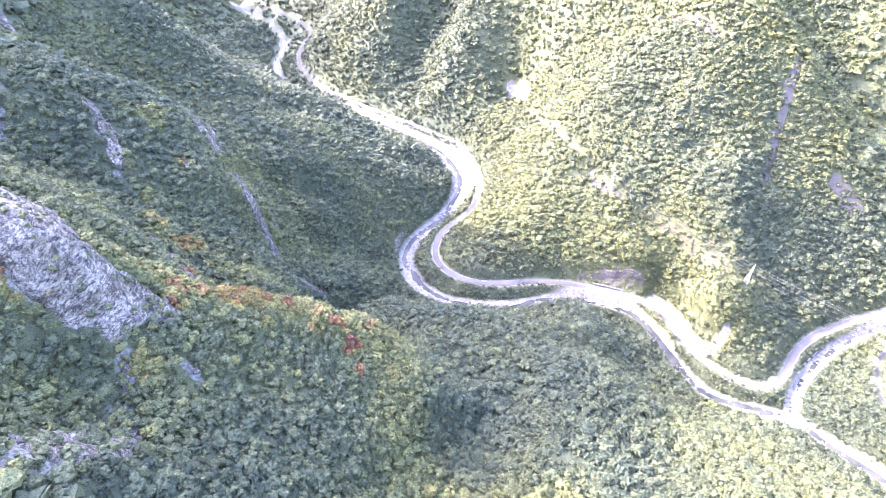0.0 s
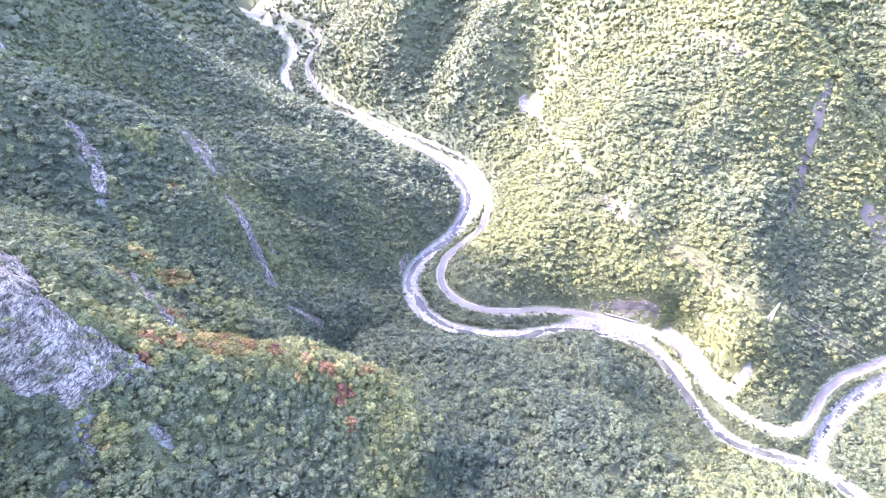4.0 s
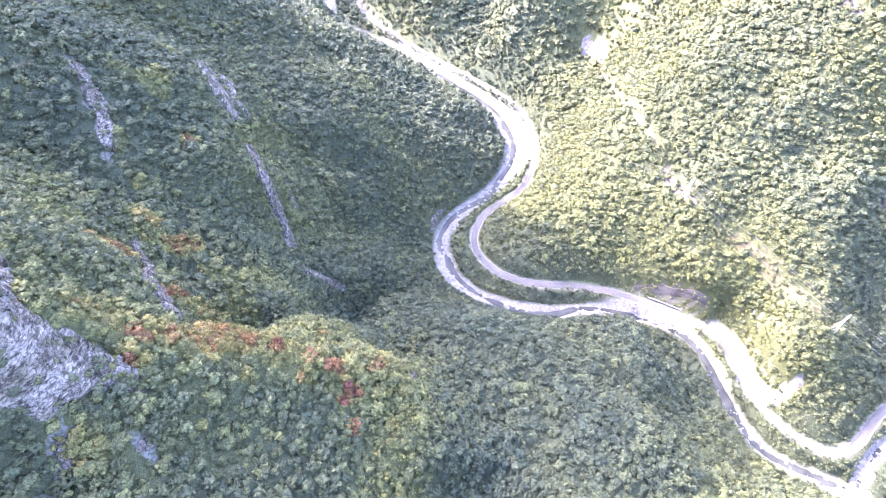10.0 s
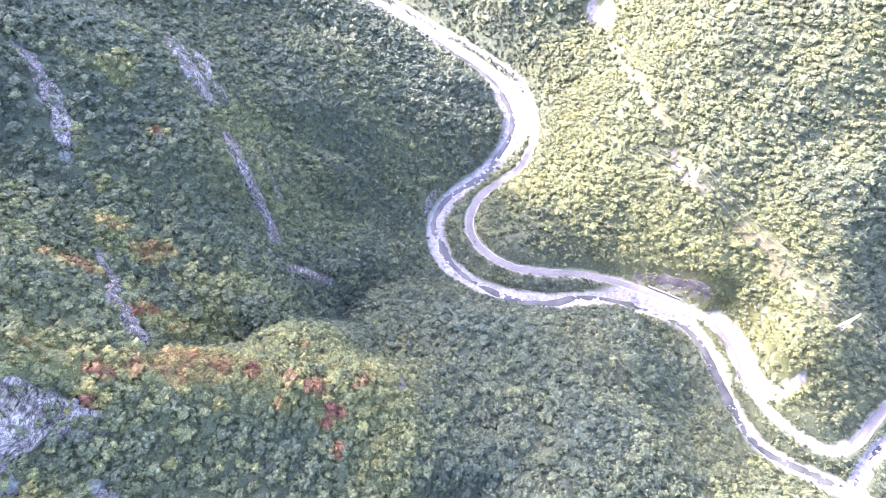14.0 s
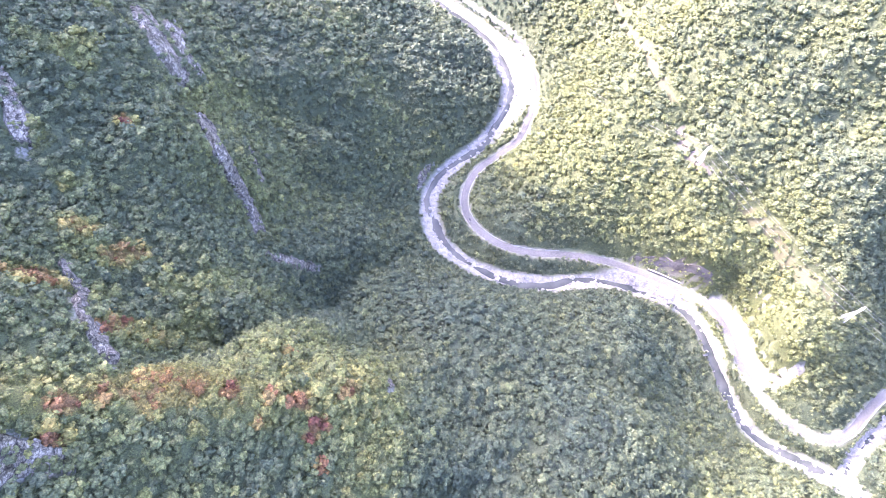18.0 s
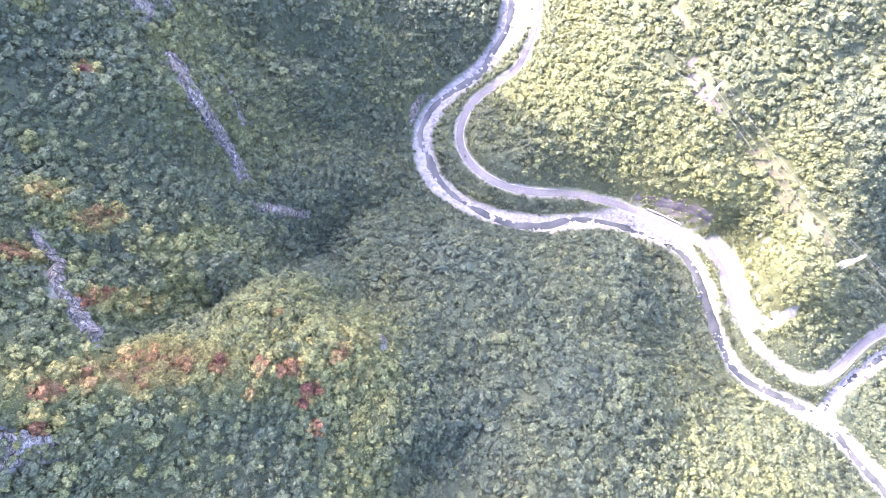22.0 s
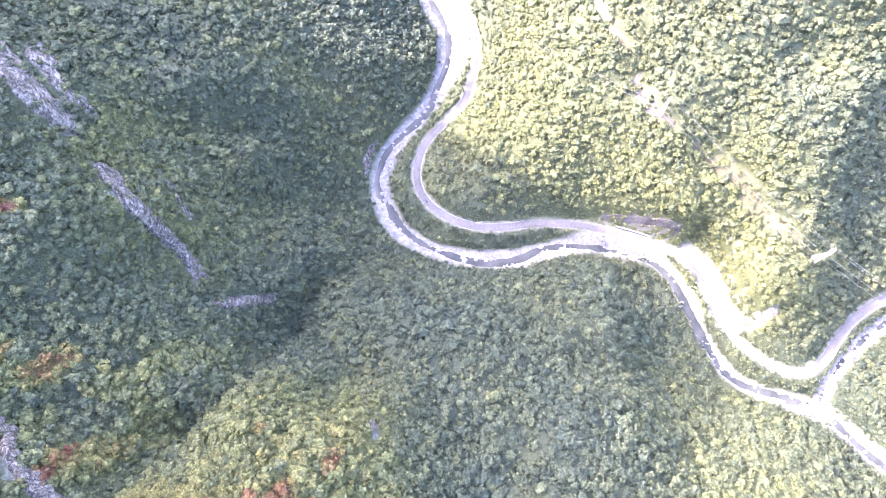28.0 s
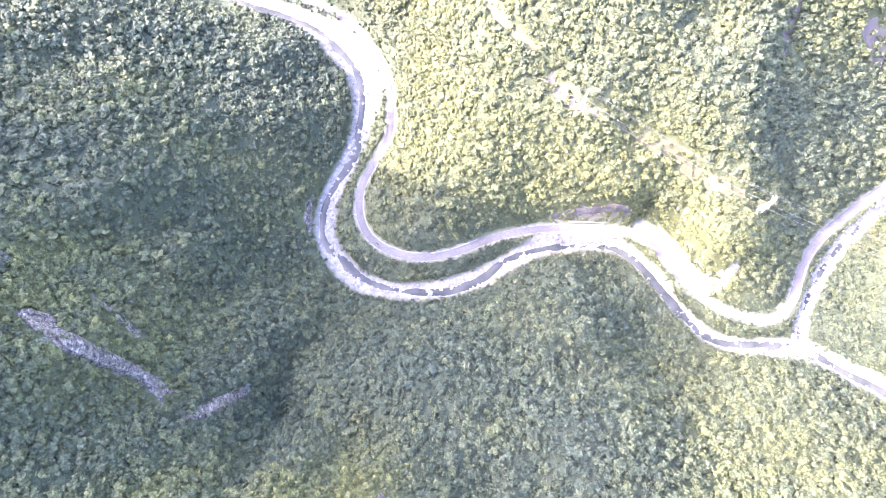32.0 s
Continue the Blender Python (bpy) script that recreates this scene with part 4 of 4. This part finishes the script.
def trunk_bm(r):
    """A tapered, slightly bent trunk with four rising limbs."""
    bm = bmesh.new()

    def limb(a, b, r0, r1, seg=3, sides=6):
        a, b = Vector(a), Vector(b)
        q = (b - a).to_track_quat("Z", "Y").to_matrix()
        rings = []
        for i in range(seg + 1):
            s = i / seg
            c = a.lerp(b, s) + Vector((r.uniform(-0.12, 0.12), r.uniform(-0.12, 0.12), 0)) * (1 if 0 < s < 1 else 0)
            rad = r0 + (r1 - r0) * s
            rings.append([bm.verts.new(c + q @ Vector((math.cos(6.283 * k / sides) * rad, math.sin(6.283 * k / sides) * rad, 0))) for k in range(sides)])
        for u, w in zip(rings, rings[1:]):
            for k in range(sides):
                bm.faces.new((u[k], u[(k + 1) % sides], w[(k + 1) % sides], w[k]))

    limb((0, 0, -1.2), (0.2, 0.1, 5.5), 0.32, 0.12, 4, 7)
    for k in range(4):
        th = k * 1.57 + r.uniform(-0.4, 0.4)
        z = r.uniform(2.2, 3.8)
        limb((0.1, 0.05, z), (math.cos(th) * 2.2, math.sin(th) * 2.2, z + r.uniform(1.6, 2.6)), 0.13, 0.04)
    return bm


def make_trees():
    rg = np.random.default_rng(3)
    kinds = [("dark green", 0.16), ("olive green", 0.36), ("yellow-green", 0.58), ("ochre", 0.70), ("rust orange", 0.81), ("brick red", 0.95)]
    protos = []
    for colour, sp in kinds:
        for k in range(2):
            v, f = crown_variant(rg, 13, 40, 0.19)
            me = mesh_from("crown", v * (2.9, 2.9, 2.7), f, SINGLE, smooth=False)
            put_attr(me, "species", np.full(len(v), sp))
            put_attr(me, "tone", np.full(len(v), 0.5))
            tree = thing("tree", pose(0, 0, 0), "%s broadleaf tree in the stand on the ridge" % colour, "tree", "trees on the autumn ridge")
            part("trunk", trunk_bm(random.Random(k * 7 + len(protos))), BARK, tree)
            part_of("crown", me, tree).location = (0.1, 0.05, 4.2)
            protos.append((sp, tree))
    used = set()
    X, Y = STAND
    Z = height(X, Y)
    S = np.clip(leafage(X, Y) + rg.normal(0, 0.045, len(X)), 0, 1)
    for x, y, z, s in zip(X, Y, Z, S):
        two = sorted(range(len(protos)), key=lambda i: abs(protos[i][0] - s))[:2]
        i = two[int(rg.integers(0, 2))]
        k = rg.uniform(0.72, 1.2)
        m = pose(x, y, z, 0, 0, rg.uniform(0, 360)) @ Matrix.Diagonal((k, k, k * rg.uniform(0.9, 1.15), 1))
        if i in used:
            c = copy_thing(protos[i][1], m)
            c.matrix_basis = m
        else:
            used.add(i)
            protos[i][1].matrix_basis = m
    for i, (_, t) in enumerate(protos):
        if i not in used:
            for o in (*t.children, t):
                bpy.data.objects.remove(o)


make_trees()


# ---- shrubs on ledges, verges and cleared strips ----
def shrubs():
    r = np.random.default_rng(21)
    XS, YS = [], []
    for line, n, spread in ((BIG_FACE, 130, 1.15), (LOW_FACE, 150, 1.15), (CHUTE, 30, 1.5), (BANK_ROCK, 24, 1.3), (RIB_FOOT, 24, 1.3), (RIB_LEDGE, 24, 1.5), (RIB_LINE, 30, 1.9), (RIB_TOP, 45, 1.4), (RIB_SIDE, 30, 1.5), (RIB_WEST, 36, 2.2), (STRIP_LOW, 90, 1.0), (STRIP_HIGH, 26, 0.9),
                            (STRIP_MID, 20, 1.0), (SCAR, 60, 1.0), (SCAR_EAST, 50, 1.0), (TOP_BARE, 60, 1.3), (CUTTING, 110, 2.2), (GULLY_WALL, 30, 1.2), (HIGH_WALL, 30, 1.2), (BARE_PATCH, 8, 1.2), (BARE_BANK, 20, 1.4)):
        i = r.integers(0, len(line), n)
        th = r.uniform(0, 6.283, n)
        q = line[i, 2] * spread * np.sqrt(r.random(n)) + r.normal(0, 1.0, n)
        XS.append(line[i, 0] + np.cos(th) * q)
        YS.append(line[i, 1] + np.sin(th) * q)
    # a hedge of bushes along both verges and the river banks
    for line, near, far, n in ((road_line, 5.0, 9.5, 1500), (river, 5.5, 13.0, 2000), (brook, 7.0, 11.0, 350)):
        t = np.gradient(line[:, :2], axis=0)
        t /= np.linalg.norm(t, axis=1)[:, None]
        i = r.integers(0, len(line), n)
        q = r.uniform(near, far, n) * r.choice((-1, 1), n)
        XS.append(line[i, 0] - t[i, 1] * q)
        YS.append(line[i, 1] + t[i, 0] * q)
    X, Y = np.concatenate(XS), np.concatenate(YS)
    k = (near_line(X, Y, road_line)[0] > 4.9) & (near_line(X, Y, river)[0] > river_half(X, Y) + 0.8 + (vnoise(X, Y, 14) - 0.55) * 7) & (near_line(X, Y, yard)[0] > 6.5) & (Y < 900) & (near_line(X, Y, brook)[0] > 5)
    X, Y = X[k], Y[k]
    lift = np.zeros(len(X))
    for line, up in ((BIG_FACE, 3.1), (LOW_FACE, 2.0), (RIB_LINE, 2.3), (RIB_TOP, 2.3), (RIB_SIDE, 1.8), (RIB_WEST, 1.8), (GULLY_WALL, 2.1), (HIGH_WALL, 2.1), (CHUTE, 0.9)):
        d, w = near_line(X, Y, line)
        lift = np.maximum(lift, up * (d < w * 0.8))
    forest("undergrowth", ROUGH, X, Y, r, 1.9, "low green and yellow shrubs on ledges and verges", 0.75, lift)


shrubs()


# ---- river stones ----
def stone(r, n=1):
    bm = bmesh.new()
    bmesh.ops.create_icosphere(bm, subdivisions=n, radius=1.0)
    for v in bm.verts:
        v.co *= r.uniform(0.72, 1.2)
        v.co.z *= 0.62
    return bm


def stones():
    r = np.random.default_rng(5)
    shapes = []
    for k in range(6):
        bm = stone(random.Random(k))
        bm.verts.ensure_lookup_table()
        shapes.append((np.array([v.co[:] for v in bm.verts], np.float32), np.array([[v.index for v in f.verts] for f in bm.faces], np.int32)))
        bm.free()
    X, Y, R = [], [], []
    for line, half, n in ((river, 8.0, 5600), (brook, 7.5, 1500)):
        t = np.gradient(line[:, :2], axis=0)
        t /= np.linalg.norm(t, axis=1)[:, None]
        i = r.integers(0, len(line), n)
        wide = half / 7.5 * river_half(line[i, 0], line[i, 1])
        q = r.uniform(-1, 1, n) * wide
        keep = (line[i, 1] < 780) & (vnoise(line[i, 0] + q, line[i, 1] - q, 22) > 0.28)
        X.append((line[i, 0] - t[i, 1] * q)[keep])
        Y.append((line[i, 1] + t[i, 0] * q)[keep])
        R.append(np.minimum(r.lognormal(-0.75, 0.55, n), 2.2)[keep])
    X, Y, R = map(np.concatenate, (X, Y, R))
    Z = height(X, Y)
    VV, FF, base = [], [], 0
    pick, turn = r.integers(0, 6, len(X)), r.uniform(0, 6.283, len(X))
    for k, (v, f) in enumerate(shapes):
        i = np.where(pick == k)[0]
        c, s = np.cos(turn[i])[:, None], np.sin(turn[i])[:, None]
        P = np.stack([(v[:, 0] * c - v[:, 1] * s) * R[i][:, None] * 1.25 + X[i][:, None], (v[:, 0] * s + v[:, 1] * c) * R[i][:, None] + Y[i][:, None], v[:, 2] * R[i][:, None] + Z[i][:, None] + 0.15 * R[i][:, None]], 2)
        VV.append(P.reshape(-1, 3))
        FF.append((f[None] + (np.arange(len(i)) * len(v))[:, None, None]).reshape(-1, 3) + base)
        base += len(i) * len(v)
    me = mesh_from("river_stones", np.concatenate(VV), np.concatenate(FF), BOULDER, smooth=False)
    tagged(new("river_stones", me), "pale rounded stones strewn over the river bed", "stones", kind="stuff")
    # the largest boulders, one by one
    bms = []
    for k in range(4):
        bm = stone(random.Random(40 + k), 2)
        b = bpy.data.meshes.new("boulder")
        bm.to_mesh(b)
        bm.free()
        b.materials.append(BOULDER)
        bms.append(b)
    for line, lo, hi, n in ((river, 560, 700, 34), (river, 395, 560, 44), (river, 250, 395, 24), (brook, 270, 380, 26)):
        idx = np.where((line[:, 1] > lo) & (line[:, 1] < hi))[0]
        for _ in range(n):
            i = int(r.choice(idx))
            x, y = line[i, 0] + r.uniform(-7, 7), line[i, 1] + r.uniform(-7, 7)
            s = r.uniform(1.1, 2.4)
            ob = tagged(new("boulder", bms[int(r.integers(0, 4))]), "pale grey limestone boulder in the river bed", "boulder", "boulders in the river bed")
            ob.matrix_basis = pose(x, y, ground_at(x, y) + 0.15 * s, 0, 0, r.uniform(0, 360)) @ Matrix.Diagonal((s * 1.2, s, s, 1))


stones()


# ---- power line ----
def pylon(x, y, turn, tall, label):
    """A lattice tower with two crossarms."""
    p = thing("pylon", pose(x, y, ground_at(x, y) - 0.3, 0, 0, turn), label, "pylon", "pylons of the power line")
    base, waist, neck = 2.9, 0.75, 0.62
    zw = tall * 0.72

    def corner(k, z):
        h = base + (waist - base) * min(z / zw, 1) if z < zw else waist + (neck - waist) * (z - zw) / (tall - zw)
        return Vector((h * (1 if k in (0, 3) else -1), h * (1 if k < 2 else -1), z))

    for k in range(4):
        bm = bmesh.new()
        bar(bm, corner(k, 0), corner(k, zw), 0.26)
        bar(bm, corner(k, zw), corner(k, tall), 0.22)
        part("leg", bm, STEEL, p)
    levels = [0, tall * 0.18, tall * 0.34, tall * 0.48, tall * 0.6, zw, tall * 0.8, tall * 0.9, tall]
    for k in range(4):
        bm = bmesh.new()
        for a, b in zip(levels, levels[1:]):
            bar(bm, corner(k, a), corner((k + 1) % 4, b), 0.13)
            bar(bm, corner((k + 1) % 4, a), corner(k, b), 0.13)
            bar(bm, corner(k, b), corner((k + 1) % 4, b), 0.13)
        part("bracing", bm, STEEL, p)
    bm = bmesh.new()
    bar(bm, (0, 0, tall), (0, 0, tall + 3.2), 0.2)
    part("earth_peak", bm, STEEL, p)
    for z, reach in ((zw + 0.6, 6.6), (tall * 0.93, 5.0)):
        bm = bmesh.new()
        for s in (-1, 1):
            tip = Vector((s * reach, 0, z + 0.3))
            for e in (-1, 1):
                bar(bm, (s * 0.6, e * 0.6, z), tip, 0.15)
                bar(bm, (s * 0.6, e * 0.6, z + 1.5), tip, 0.13)
                for q in (0.3, 0.6):
                    lo, hi = Vector((s * 0.6, e * 0.6, z)).lerp(tip, q), Vector((s * 0.6, e * 0.6, z + 1.5)).lerp(tip, q)
                    bar(bm, lo, hi, 0.1)
        arm = part("crossarm", bm, STEEL, p)
        for s in (-1, 1):
            bm = bmesh.new()
            for i in range(7):
                bmesh.ops.create_cone(bm, cap_ends=True, segments=8, radius1=0.16, radius2=0.10, depth=0.16, matrix=Matrix.Translation((s * reach, 0, z + 0.15 - 0.2 * i)))
            part("insulator", bm, GLASSY, arm, "brown glazed insulator string")
    for k in range(4):
        bm = bmesh.new()
        c = corner(k, 0)
        bmesh.ops.create_cube(bm, size=1.0, matrix=Matrix.Translation((c.x, c.y, 0.1)) @ Matrix.Diagonal((1.1, 1.1, 1.4, 1)))
        bmesh.ops.bevel(bm, geom=list(bm.edges), offset=0.08, segments=1, affect="EDGES")
        part("footing", bm, CONCRETE, p, "square concrete footing")
    return p


GLASSY = grainy("glazed_porcelain", [(0.3, (0.16, 0.09, 0.06)), (0.7, (0.24, 0.14, 0.10))], 0.5, 3.0, 0.25, 0.0, 0.02)
PY = [(196, 506, 45, 24), (319, 384, 45, 29), (490, 232, 45, 27)]
for (x, y, a, h), lab in zip(PY, ("light grey steel lattice pylon in a cleared strip", "tall light grey lattice pylon on the hill spur", "light grey lattice pylon on the far bank")):
    pylon(x, y, a, h, lab)


def cables():
    for (x0, y0, a0, h0), (x1, y1, a1, h1) in (((96, 606, 45, 24), PY[0]), (PY[0], PY[1]), (PY[1], PY[2])):
        za, zb = ground_at(x0, y0), ground_at(x1, y1)
        c = math.cos(radians(45))
        for arm, zf in ((-6.6, 0.735), (6.6, 0.735), (-5.0, 0.9), (5.0, 0.9)):
            cu = bpy.data.curves.new("cable", "CURVE")
            cu.dimensions, cu.bevel_depth, cu.bevel_resolution = "3D", 0.05, 1
            sp = cu.splines.new("POLY")
            n = 24
            sp.points.add(n)
            span = math.hypot(x1 - x0, y1 - y0)
            for i in range(n + 1):
                s = i / n
                sag = span * 0.032 * 4 * s * (1 - s)
                sp.points[i].co = (x0 + (x1 - x0) * s + arm * c, y0 + (y1 - y0) * s + arm * c, (za + h0 * zf) * (1 - s) + (zb + h1 * zf) * s - sag, 1)
            cu.materials.append(CABLE)
            tagged(new("power_cable", cu), "sagging pale aluminium cable between lattice pylons", "cable", "cables of the power line")


cables()


# ---- walls along the road and the brook ----
def wall_along(name, pts, high, thick, low, label, material=None, panel=4.0, coping=True):
    """A concrete wall of single panels that follows a line, with a coping stone on each."""
    ln = smooth_line(pts, 1.0)
    w = thing(name, pose(0, 0, 0), label, "wall")
    i = 0
    step = int(panel)
    while i + step < len(ln):
        a, b = Vector(ln[i]), Vector(ln[i + step])
        d = (b - a).normalized()
        m = Matrix.Translation((a + b) / 2 + Vector((0, 0, (high - low) / 2))) @ Matrix.Rotation(math.atan2(d.y, d.x), 4, "Z")
        bm = bmesh.new()
        bmesh.ops.create_cube(bm, size=1.0, matrix=m @ Matrix.Diagonal(((b - a).length - 0.04, thick, high + low, 1)))
        bmesh.ops.bevel(bm, geom=list(bm.edges), offset=0.03, segments=1, affect="EDGES")
        pn = part("panel", bm, material or CONCRETE, w)
        if coping:
            bm = bmesh.new()
            bmesh.ops.create_cube(bm, size=1.0, matrix=Matrix.Translation((a + b) / 2 + Vector((0, 0, high + 0.1))) @ Matrix.Rotation(math.atan2(d.y, d.x), 4, "Z") @ Matrix.Diagonal(((b - a).length - 0.04, thick + 0.25, 0.2, 1)))
            part("coping", bm, CONCRETE, pn)
        i += step
    return w


def offset_line(line, off, dz=0.0, every=4):
    t = np.gradient(line[:, :2], axis=0)
    t /= np.linalg.norm(t, axis=1)[:, None]
    out = line.copy()
    out[:, 0] -= t[:, 1] * off
    out[:, 1] += t[:, 0] * off
    out[:, 2] += dz
    return [tuple(p) for p in out[::every]]


def between(line, x0, x1, y0, y1):
    return line[(line[:, 0] > x0) & (line[:, 0] < x1) & (line[:, 1] > y0) & (line[:, 1] < y1)]


DARKWALL = grainy("weathered_masonry", [(0.3, (0.11, 0.10, 0.095)), (0.7, (0.20, 0.19, 0.18))], 0.2, 1.2, 0.9, 0.4, 0.08)
wall_along("retaining_wall", offset_line(between(road_line, 176, 224, 400, 440), 5.0), 3.2, 0.8, 1.0, "dark weathered masonry retaining wall above the road", DARKWALL)
wall_along("embankment_wall", offset_line(between(road_line, 150, 215, 400, 445), -5.2, -0.2), 0.6, 0.6, 4.5, "pale concrete embankment wall between road and river")
wall_along("brook_wall", offset_line(between(brook, 352, 470, 280, 372), 8.0, 0.6), 1.0, 0.8, 2.0, "pale concrete bank wall along the stream")
wall_along("road_parapet", offset_line(between(road_line, 335, 470, 290, 380), -4.6, 0.3), 0.7, 0.45, 0.8, "low pale concrete parapet on the outer road edge", None, 5.0, False)
wall_along("road_kerb", offset_line(between(road_line, -20, 100, 432, 560), 4.3, 0.3), 0.25, 0.4, 0.5, "low concrete kerb and gutter on the uphill road edge", None, 5.0, False)


# ---- parked car ----
def car(x, y, z, turn):
    c = thing("car", pose(x, y, z, 0, 0, turn), "small dark parked car at the road edge", "car")
    paint = grainy("dark_car_paint", [(0.3, (0.035, 0.037, 0.042)), (0.7, (0.05, 0.052, 0.058))], 0.5, 4.0, 0.3, 0.0, 0.01)
    glass = grainy("car_glass", [(0.3, (0.02, 0.022, 0.024)), (0.7, (0.03, 0.032, 0.034))], 0.5, 4.0, 0.08, 0.0, 0.01)
    rubber = grainy("tyre_rubber", [(0.3, (0.02, 0.02, 0.02)), (0.7, (0.035, 0.035, 0.035))], 0.5, 6.0, 0.9, 0.1, 0.01)
    bm = bmesh.new()
    bmesh.ops.create_cube(bm, size=1.0, matrix=Matrix.Translation((0, 0, 0.62)) @ Matrix.Diagonal((4.2, 1.75, 0.62, 1)))
    bmesh.ops.bevel(bm, geom=list(bm.edges), offset=0.16, segments=2, affect="EDGES")
    part("body", bm, paint, c)
    bm = bmesh.new()
    bmesh.ops.create_cube(bm, size=1.0, matrix=Matrix.Translation((-0.25, 0, 1.16)) @ Matrix.Diagonal((2.4, 1.6, 0.54, 1)))
    for v in bm.verts:
        if v.co.z > 1.2:
            v.co.x = -0.25 + (v.co.x + 0.25) * 0.68
            v.co.y *= 0.84
    bmesh.ops.bevel(bm, geom=list(bm.edges), offset=0.06, segments=2, affect="EDGES")
    cab = part("cabin", bm, glass, c, "dark tinted windows")
    bm = bmesh.new()
    bmesh.ops.create_cube(bm, size=1.0, matrix=Matrix.Translation((-0.25, 0, 1.45)) @ Matrix.Diagonal((1.5, 1.28, 0.06, 1)))
    bmesh.ops.bevel(bm, geom=list(bm.edges), offset=0.02, segments=1, affect="EDGES")
    part("roof", bm, paint, cab)
    for sx in (-1.3, 1.3):
        for sy in (-0.8, 0.8):
            bm = bmesh.new()
            bmesh.ops.create_cone(bm, cap_ends=True, segments=16, radius1=0.32, radius2=0.32, depth=0.2, matrix=Matrix.Translation((sx, sy, 0.32)) @ Matrix.Rotation(radians(90), 4, "X"))
            wh = part("wheel", bm, rubber, c)
            bm = bmesh.new()
            bmesh.ops.create_cone(bm, cap_ends=True, segments=12, radius1=0.19, radius2=0.17, depth=0.22, matrix=Matrix.Translation((sx, sy, 0.32)) @ Matrix.Rotation(radians(90), 4, "X"))
            part("rim", bm, STEEL, wh)
    return c


car(-3.0, 466.0, 10.45, -58)
